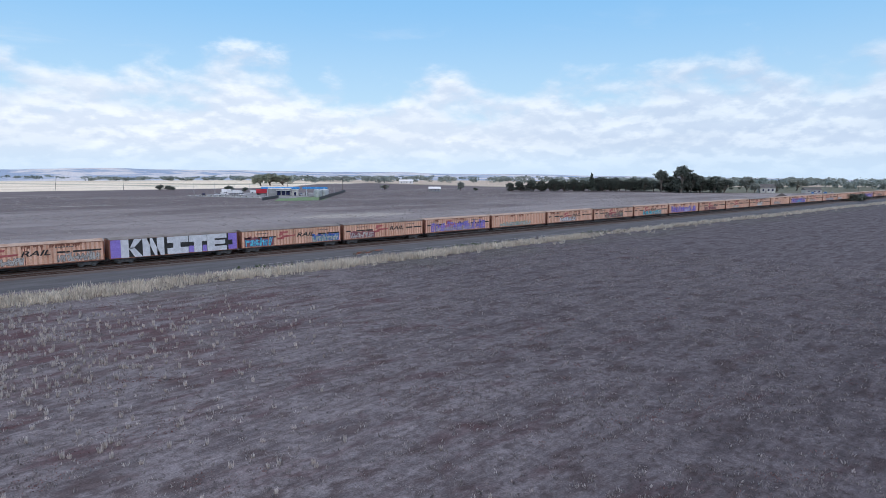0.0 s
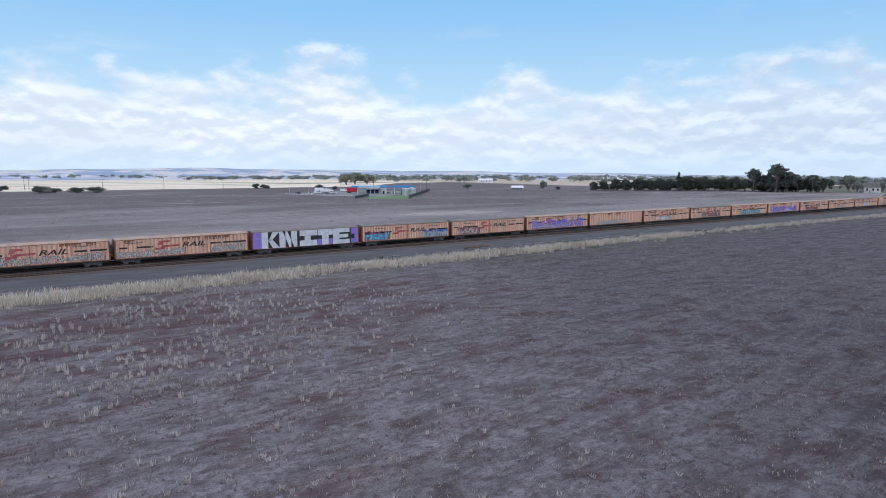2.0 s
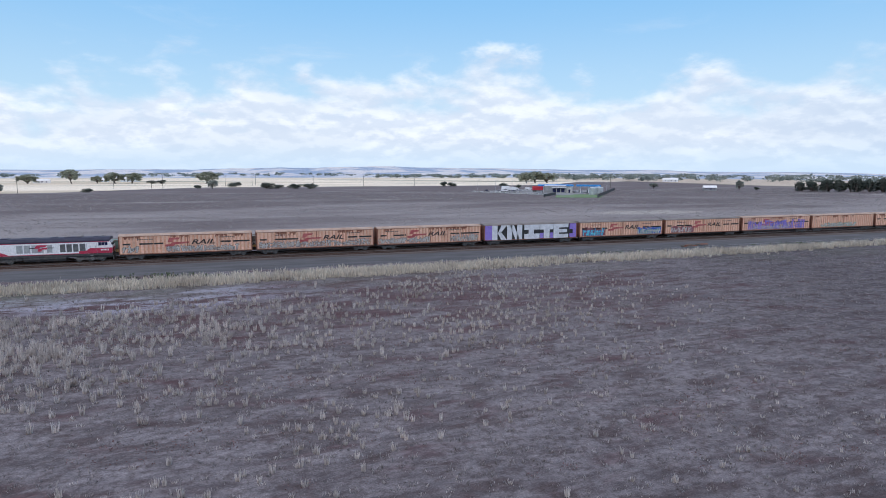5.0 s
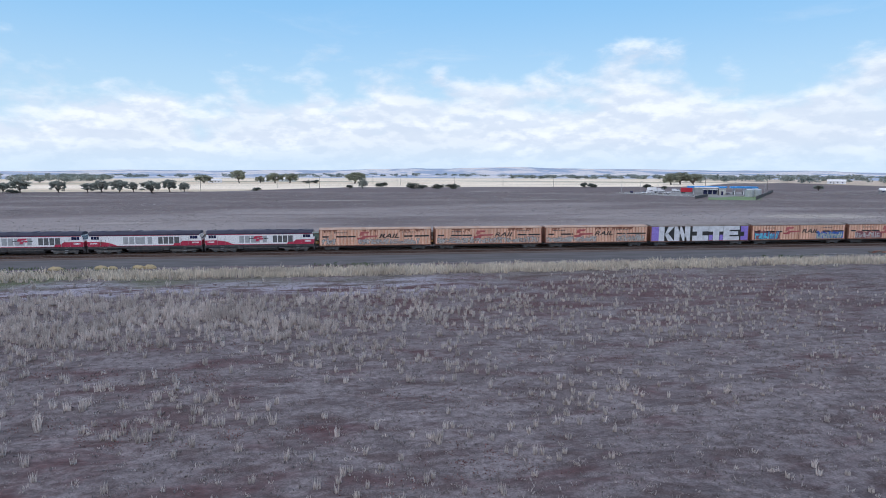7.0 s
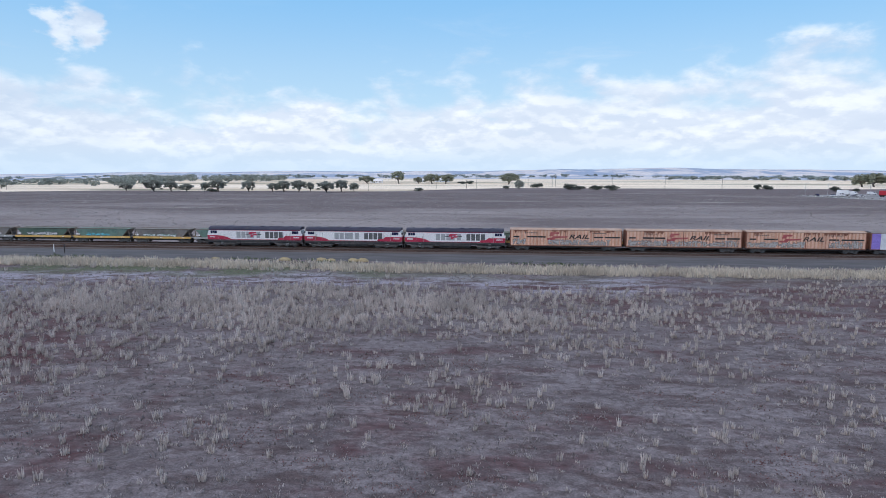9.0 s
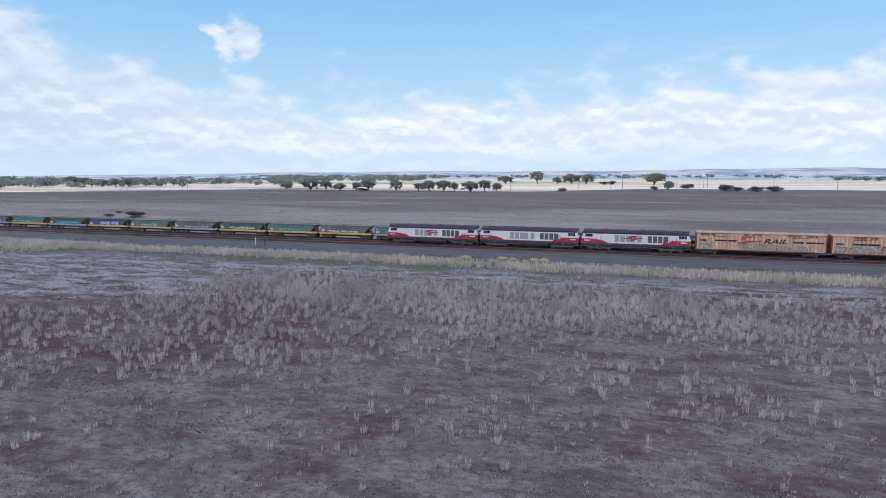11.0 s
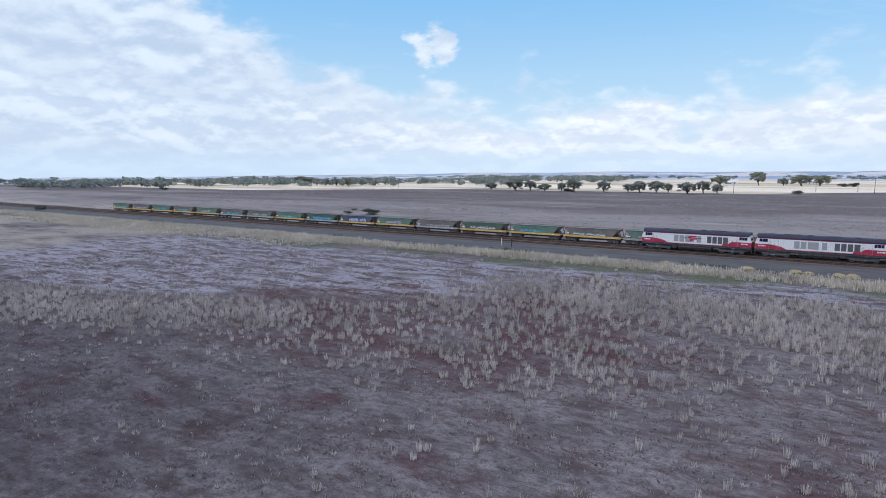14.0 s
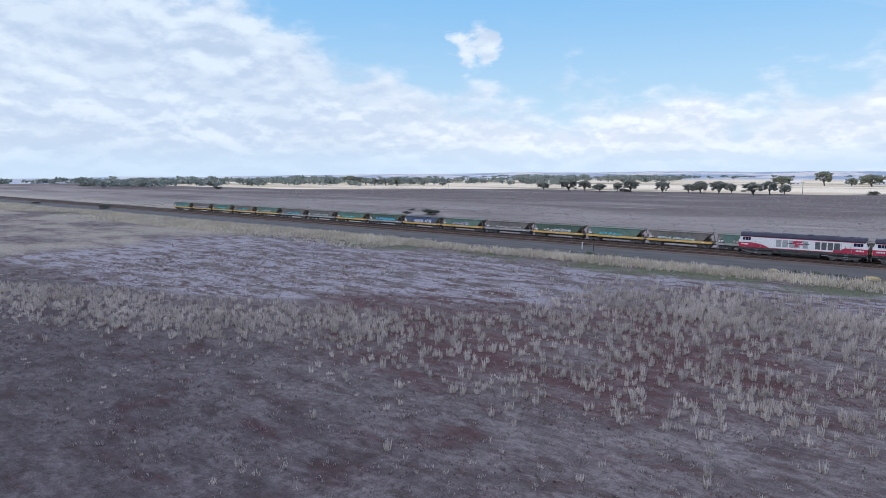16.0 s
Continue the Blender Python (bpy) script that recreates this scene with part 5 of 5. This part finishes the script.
canopy(2, 1, 23.4, 10, 5.2)
canopy(23.5, 0, 15.5, 9, 5.2)
shop = new("roadhouse")
part("wall", box(B(), -7, 7, -4, 5, 0, 4.6, 0.05), GREYW, shop, "grey clad wall")
part("parapet", box(B(), -7.15, 7.15, -4.15, 5.15, 4.5, 5.0, 0.03), WHITE, shop)
for x in (-1.6, 1.2, 4.0):
    wd = part("window", box(B(), x, x + 2.2, -4.06, -3.98, 0.6, 3.2), GLASS, shop)
    part("window_frame", box(B(), x - 0.1, x + 2.3, -4.04, -3.99, 3.2, 3.35), WHITE, wd)
part("awning", box(B(), -2.2, 6.8, -5.6, -4.0, 3.5, 3.75), WHITE, shop)
shop.matrix_basis = on_site(1.5, -2)
tagged(shop, "low grey roadhouse building with shop windows", "building")
kiosk = new("store_building")
part("wall", box(B(), -2.0, 2.0, -3, 3, 0, 3.9, 0.05), CREAM, kiosk, "pale rendered wall")
part("roof", box(B(), -2.2, 2.2, -3.2, 3.2, 3.85, 4.1), WHITE, kiosk)
part("door", box(B(), -0.6, 0.6, -3.06, -2.98, 0, 2.3), GLASS, kiosk)
kiosk.matrix_basis = on_site(11, -1)
tagged(kiosk, "small pale rendered store beside the canopy", "building")


def silo(x, y, r, h):
    t = new("storage_tank")
    bm = B()
    rod(bm, (0, 0, 0), (0, 0, h), r, seg=24)
    body = part("shell", bm, TANK, t, smooth=False)
    for k in range(4):
        part("hoop", rod(B(), (0, 0, h * (0.15 + 0.25 * k)), (0, 0, h * (0.15 + 0.25 * k) + 0.08), r + 0.04, seg=24), TANK, body)
    part("cap", rod(B(), (0, 0, h), (0, 0, h + 0.7), r + 0.08, 0.25, 24), TANK, t)
    t.matrix_basis = pose(x, y, 0)
    return tagged(t, "round galvanised steel water tank by the lawn", "tank", "water tanks")


silo(193.0, 331, 2.4, 4.2)
silo(198.5, 333, 2.9, 4.4)


def truck(u, v, turn, box_mat, length, label):
    t = new("truck")
    part("trailer_box", box(B(), -length / 2, length / 2, -1.25, 1.25, 1.1, 3.8, 0.05), box_mat, t)
    part("chassis", box(B(), -length / 2, length / 2 + 3.2, -0.5, 0.5, 0.75, 1.1), UNDER, t)
    cab = part("cab", prism(B(), [(length / 2 + 0.7, 0.7), (length / 2 + 3.3, 0.7), (length / 2 + 3.3, 1.9), (length / 2 + 2.7, 3.2), (length / 2 + 0.7, 3.3)], -1.2, 1.2), WHITE, t)
    part("windscreen", prism(B(), [(length / 2 + 3.25, 2.05), (length / 2 + 3.31, 2.05), (length / 2 + 2.82, 3.05), (length / 2 + 2.76, 3.05)], -1.05, 1.05), GLASS, cab)
    for x in (-length / 2 + 1.0, -length / 2 + 2.3, length / 2 + 2.5):
        for s in (-1, 1):
            part("wheel", rod(B(), (x, s * 0.95, 0.5), (x, s * 1.22, 0.5), 0.5, seg=14), TYRE, t)
    t.matrix_basis = on_site(u, v, turn) @ pose(0, 0, 0.1)
    return tagged(t, label, "truck", "vehicles in the yard")


truck(-9.5, 12, 0, REDT, 8.2, "truck with a bright red curtain-sided trailer")
truck(-32, 12, 8, WHITE, 6, "white box truck parked in the yard")


def car(x, y, z, turn, paint, label):
    c = new("car")
    body = part("body", prism(B(), [(-2.1, 0.35), (2.1, 0.35), (2.15, 0.75), (1.3, 0.92), (-1.95, 0.95), (-2.15, 0.8)], -0.85, 0.85), paint, c)
    part("cabin", prism(B(), [(-1.75, 0.93), (0.95, 0.92), (0.35, 1.42), (-1.3, 1.45)], -0.74, 0.74), GLASS, c)
    part("roof_panel", box(B(), -1.25, 0.32, -0.72, 0.72, 1.42, 1.49, 0.02), paint, c)
    for wx in (-1.3, 1.3):
        for s in (-1, 1):
            w = part("wheel", rod(B(), (wx, s * 0.68, 0.33), (wx, s * 0.87, 0.33), 0.33, seg=12), TYRE, c)
            part("rim", rod(B(), (wx, s * 0.86, 0.33), (wx, s * 0.885, 0.33), 0.2, seg=8), WHEEL, w)
    c.matrix_basis = pose(x, y, z, 0, 0, turn)
    return tagged(c, label, "car", "parked cars")


SILVERC = surface("silver_car_paint", (0.45, 0.46, 0.48), (0.52, 0.53, 0.55), 0.5, 0.3, 0.4, 0)
for u, v, tn, m, lb in ((-22, 4, 20, WHITE, "white sedan parked at the roadhouse"), (-26, 2, 15, SILVERC, "silver sedan parked at the roadhouse"), (-36, 0, 10, WHITE, "white sedan parked at the roadhouse"), (-45, 3, 80, NAVY, "dark blue sedan parked at the roadhouse"), (14, -4, 85, SILVERC, "silver sedan parked at the pumps")):
    p = on_site(u, v).translation
    car(p.x, p.y, 0.1, tn, m, lb)


def van(x, y, turn, length, label):
    """A white delivery van: bonnet, raked screen, square body and four wheels."""
    c = new("van")
    h = length / 2
    body = part("body", prism(B(), [(-h, 0.4), (h, 0.4), (h, 0.95), (h - 0.75, 1.15), (h - 1.35, 2.05), (-h + 0.1, 2.15), (-h, 1.9)], -0.95, 0.95), WHITE, c)
    part("windscreen", prism(B(), [(h - 0.72, 1.2), (h - 0.68, 1.2), (h - 1.26, 2.0), (h - 1.30, 2.0)], -0.8, 0.8), GLASS, body)
    for sd in (-1, 1):
        part("side_window", box(B(), h - 2.3, h - 1.45, sd * 0.955 - 0.012, sd * 0.955 + 0.012, 1.25, 1.85), GLASS, body)
        for wx in (-h + 0.9, h - 0.85):
            part("wheel", rod(B(), (wx, sd * 0.72, 0.36), (wx, sd * 0.97, 0.36), 0.36, seg=12), TYRE, c)
    c.matrix_basis = pose(x, y, 0.1, 0, 0, turn)
    return tagged(c, label, "van", "vehicles in the yard")


for x, y, tn, ln in ((183, 420, 12, 5.2), (176, 411, -20, 4.8), (168, 398, 30, 5.0), (192, 416, 5, 5.4), (161, 392, -60, 4.8)):
    van(x, y, tn, ln, "white delivery van parked in the concrete yard")


def bollard(x, y, turn):
    b = new("barrier_block")
    part("block", prism(B(), [(-0.9, 0), (0.9, 0), (0.75, 0.35), (0.7, 0.75), (-0.7, 0.75), (-0.75, 0.35)], -0.3, 0.3), CREAM, b, "pale concrete block")
    part("stripe", box(B(), -0.72, 0.72, -0.312, -0.302, 0.42, 0.6), DARKF, b, "dark painted stripe")
    b.matrix_basis = pose(x, y, 0.1, 0, 0, turn)
    return tagged(b, "pale concrete barrier block along the yard edge", "barrier", "yard barriers")


for i in range(14):
    f = i / 13
    bollard(139.5 + 25 * f, 394 - 52 * f, -64)


def lamp_post(u, v):
    l = new("street_lamp")
    pole = part("pole", rod(B(), (0, 0, 0), (0, 0, 7.5), 0.10, 0.06, 8), TANK, l)
    part("arm", rod(B(), (0, 0, 7.4), (1.3, 0, 7.7), 0.05, seg=6), TANK, pole)
    part("lamp_head", box(B(), 1.1, 1.8, -0.15, 0.15, 7.62, 7.78, 0.03), GREYW, pole)
    l.matrix_basis = on_site(u, v) @ pose(0, 0, 0.1)
    return tagged(l, "slim galvanised yard lamp on a tall pole", "lamp", "yard lamps")


for u, v in ((-52, 14), (-40, 20), (-28, 22), (-18, 18), (0, 14), (18, 10), (36, 4)):
    lamp_post(u, v)


def panel_fence(p, q, h, label):
    f = new("fence")
    p, q = Vector((*p, 0)), Vector((*q, 0))
    n = max(2, round((q - p).length / 2.6))
    ang = math.degrees(math.atan2(q.y - p.y, q.x - p.x))
    step = (q - p).length / n
    pan = post = None
    for i in range(n + 1):
        c = p.lerp(q, i / n)
        if post is None:
            post = part("post", box(B(), -0.06, 0.06, -0.06, 0.06, -0.1, h + 0.1), DARKF, f)
            post.matrix_basis = pose(c.x, c.y, 0, 0, 0, ang)
        else:
            again("post", post, f, c.x, c.y, 0, ang)
        if i < n:
            m = p.lerp(q, (i + 0.5) / n)
            if pan is None:
                pan = part("panel", box(B(), -step / 2 + 0.05, step / 2 - 0.05, -0.03, 0.03, 0.05, h), DARKF, f)
                pan.matrix_basis = pose(m.x, m.y, 0, 0, 0, ang)
            else:
                again("panel", pan, f, m.x, m.y, 0, ang)
    return tagged(f, label, "fence", "roadhouse fences")


panel_fence((149, 313), (171, 338), 1.6, "charcoal panel fence at the corner of the lawn")
panel_fence((173, 295), (256, 399), 1.9, "charcoal panel fence running back along the roadhouse")


def house(x, y, w, d, h, turn, wall, label):
    o = new("house")
    part("wall", box(B(), -w / 2, w / 2, -d / 2, d / 2, 0, h * 0.6), wall, o)
    part("roof", prism(B(), [(-d / 2 - 0.4, h * 0.58), (d / 2 + 0.4, h * 0.58), (0, h)], -w / 2 - 0.3, w / 2 + 0.3, "x"), TILE if wall is CREAM else WHITE, o)
    for k in (-0.3, 0.05, 0.32):
        wd = part("window", box(B(), k * w - 0.6, k * w + 0.6, -d / 2 - 0.04, -d / 2 + 0.02, h * 0.2, h * 0.45), GLASS, o)
        part("sill", box(B(), k * w - 0.7, k * w + 0.7, -d / 2 - 0.08, -d / 2, h * 0.17, h * 0.2), WHITE, wd)
    part("door", box(B(), -w * 0.14 - 0.45, -w * 0.14 + 0.45, -d / 2 - 0.04, -d / 2 + 0.02, 0, min(2.1, h * 0.5)), GREYW, o)
    o.matrix_basis = pose(x, y, 0, 0, 0, turn)
    return tagged(o, label, "house")


house(515, 199, 11, 8, 6.8, -50, CREAM, "pale house with a dark gable roof among trees")
house(541, 175, 12, 8, 4.2, -50, CREAM, "low pale house with a dark roof near the line")
house(322, 373, 9, 6, 3.8, -35, GREYW, "small grey shed at the paddock edge")
house(-196, 724, 14, 8, 4.5, 5, WHITE, "white farm shed among pale trees")
house(-124, 792, 20, 10, 5.5, 5, WHITE, "long white farm building among pale trees")
house(-150, 775, 12, 8, 4.5, 0, WHITE, "white farm shed among pale trees")
house(499, 634, 18, 9, 5, -40, WHITE, "white farm building before distant woods")
house(448, 306, 9, 6, 4, -45, WHITE, "white shed half hidden by the tree belt")
for x, y, tn, m, lb in ((522, 168, 20, BLUEF, "blue car parked in a yard near the line"), (527, 166, 30, WHITE, "white car parked in a yard near the line"), (533, 163, 25, BLUEF, "blue car parked in a yard near the line"), (538, 160, 20, SILVERC, "silver car parked in a yard near the line")):
    car(x, y, 0, tn, m, lb)


def power_pole(x, y, h):
    p = new("power_pole")
    pole = part("pole", rod(B(), (0, 0, -0.2), (0, 0, h), 0.17, 0.11, 8), TIMBER, p)
    part("crossarm", box(B(), -1.2, 1.2, -0.08, 0.08, h - 0.7, h - 0.5), TIMBER, pole)
    for k in (-1.05, 0, 1.05):
        part("insulator", rod(B(), (k, 0, h - 0.5), (k, 0, h - 0.25), 0.06, seg=6), CREAM, pole)
    p.matrix_basis = pose(x, y, 0, 0, 0, 10)
    return tagged(p, "weathered timber power pole with a crossarm", "power pole", "power poles")


for x, y, h in ((-146, 454, 8), (-102, 524, 7), (-76, 525, 7), (-66, 500, 10.5), (-22, 573, 9.5), (1, 587, 9.3), (4, 587, 9.3), (52, 560, 9), (95, 548, 9.5), (140, 540, 9), (246, 470, 9), (280, 440, 9.5), (566, 150, 9), (-330, 470, 9), (-240, 462, 9), (-430, 440, 9)):
    power_pole(x, y, h)


# ---- lineside odds and ends ----
def earth_mound(x, y, w, d, h):
    bm = B()
    bmesh.ops.create_icosphere(bm, subdivisions=4, radius=1.0)
    for v in bm.verts:
        k = 1 + 0.16 * noise.noise(v.co * 1.9) + 0.06 * noise.noise(v.co * 7)
        v.co = Vector((v.co.x * w * 0.5 * k, v.co.y * d * 0.5 * k, max(-0.3, (1 - math.hypot(v.co.x, v.co.y)) * h * k if v.co.z > 0 else -0.3)))
    o = new("earth_mound", mesh_of("earth_mound", bm, BED, True))
    o.matrix_basis = pose(x, y, 0)
    return tagged(o, "dark heap of spoil earth beside the railway", "mound")


earth_mound(418, 152, 20, 9, 3.2)


def straw_heap(x, y, w, h, seed):
    bm = B()
    bmesh.ops.create_icosphere(bm, subdivisions=3, radius=1.0)
    for v in bm.verts:
        k = 1 + 0.22 * noise.noise(v.co * 2.3 + Vector((seed * 3.1, 0, 0))) + 0.08 * noise.noise(v.co * 9)
        v.co = Vector((v.co.x * w * k * 0.5, v.co.y * w * 0.32 * k, max(-0.2, v.co.z * h * k)))
    o = new("straw_mound", mesh_of("straw_mound", bm, YELLOWW))
    o.matrix_basis = pose(x, y, 0.1)
    return tagged(o, "low golden heap of dry straw on the gravel edge", "heap", "straw heaps")


for i, (x, w, h) in enumerate(((-81.9, 2.6, 0.55), (-75.0, 2.4, 0.6), (-73.2, 1.9, 0.45), (-69.2, 2.2, 0.6), (-67.4, 2.3, 0.65), (-95, 1.8, 0.4))):
    straw_heap(x, 96.6, w * 0.85, h * 0.85, i)
rnd = random.Random(31)
pile = new("sleeper_pile")
for i in range(9):
    s = part("old_sleeper", box(B(), -1.2, 1.2, -0.12, 0.12, -0.11, 0.11, 0.015), RUST if i % 2 else TIMBER, pile)
    s.matrix_basis = pose(rnd.uniform(-2.6, 2.6), rnd.uniform(-0.4, 0.4), 0.11 + 0.22 * (i // 5), 0, rnd.uniform(-2, 2), rnd.uniform(-25, 25))
pile.matrix_basis = pose(69.0, 99.8, 0.11)
tagged(pile, "untidy pile of old brown railway sleepers on gravel", "sleeper pile")
for x, y, h, m, lb in ((-131.3, 102.5, 1.5, WHITE, "white lineside marker post in gravel"), (-128.3, 101.5, 1.6, BLACK, "dark lineside marker post in gravel"), (-31.3, 92.2, 1.0, TIMBER, "short timber marker post in dry grass")):
    p = new("marker_post")
    part("post", box(B(), -0.07, 0.07, -0.05, 0.05, -0.2, h, 0.01), m, p)
    part("cap", box(B(), -0.09, 0.09, -0.07, 0.07, h - 0.02, h + 0.05), m, p)
    p.matrix_basis = pose(x, y, 0.12)
    tagged(p, lb, "post")
wire = new("wire_fence")
peg = None
for i in range(24):
    x = 45 + 4.2 * i
    if peg is None:
        peg = part("fence_post", rod(B(), (0, 0, -0.2), (0, 0, 1.15), 0.05, 0.045, 6), TIMBER, wire)
        peg.matrix_basis = pose(x, 93.2, 0)
    else:
        again("fence_post", peg, wire, x, 93.2 + 0.1 * math.sin(i * 2.1), 0.02 * math.sin(i * 1.7))
for z in (0.35, 0.7, 1.05):
    part("wire", rod(B(), (45, 93.2, z), (45 + 4.2 * 23, 93.2, z), 0.008, seg=4), TANK, wire)
tagged(wire, "old post-and-wire fence standing in dry grass", "fence")
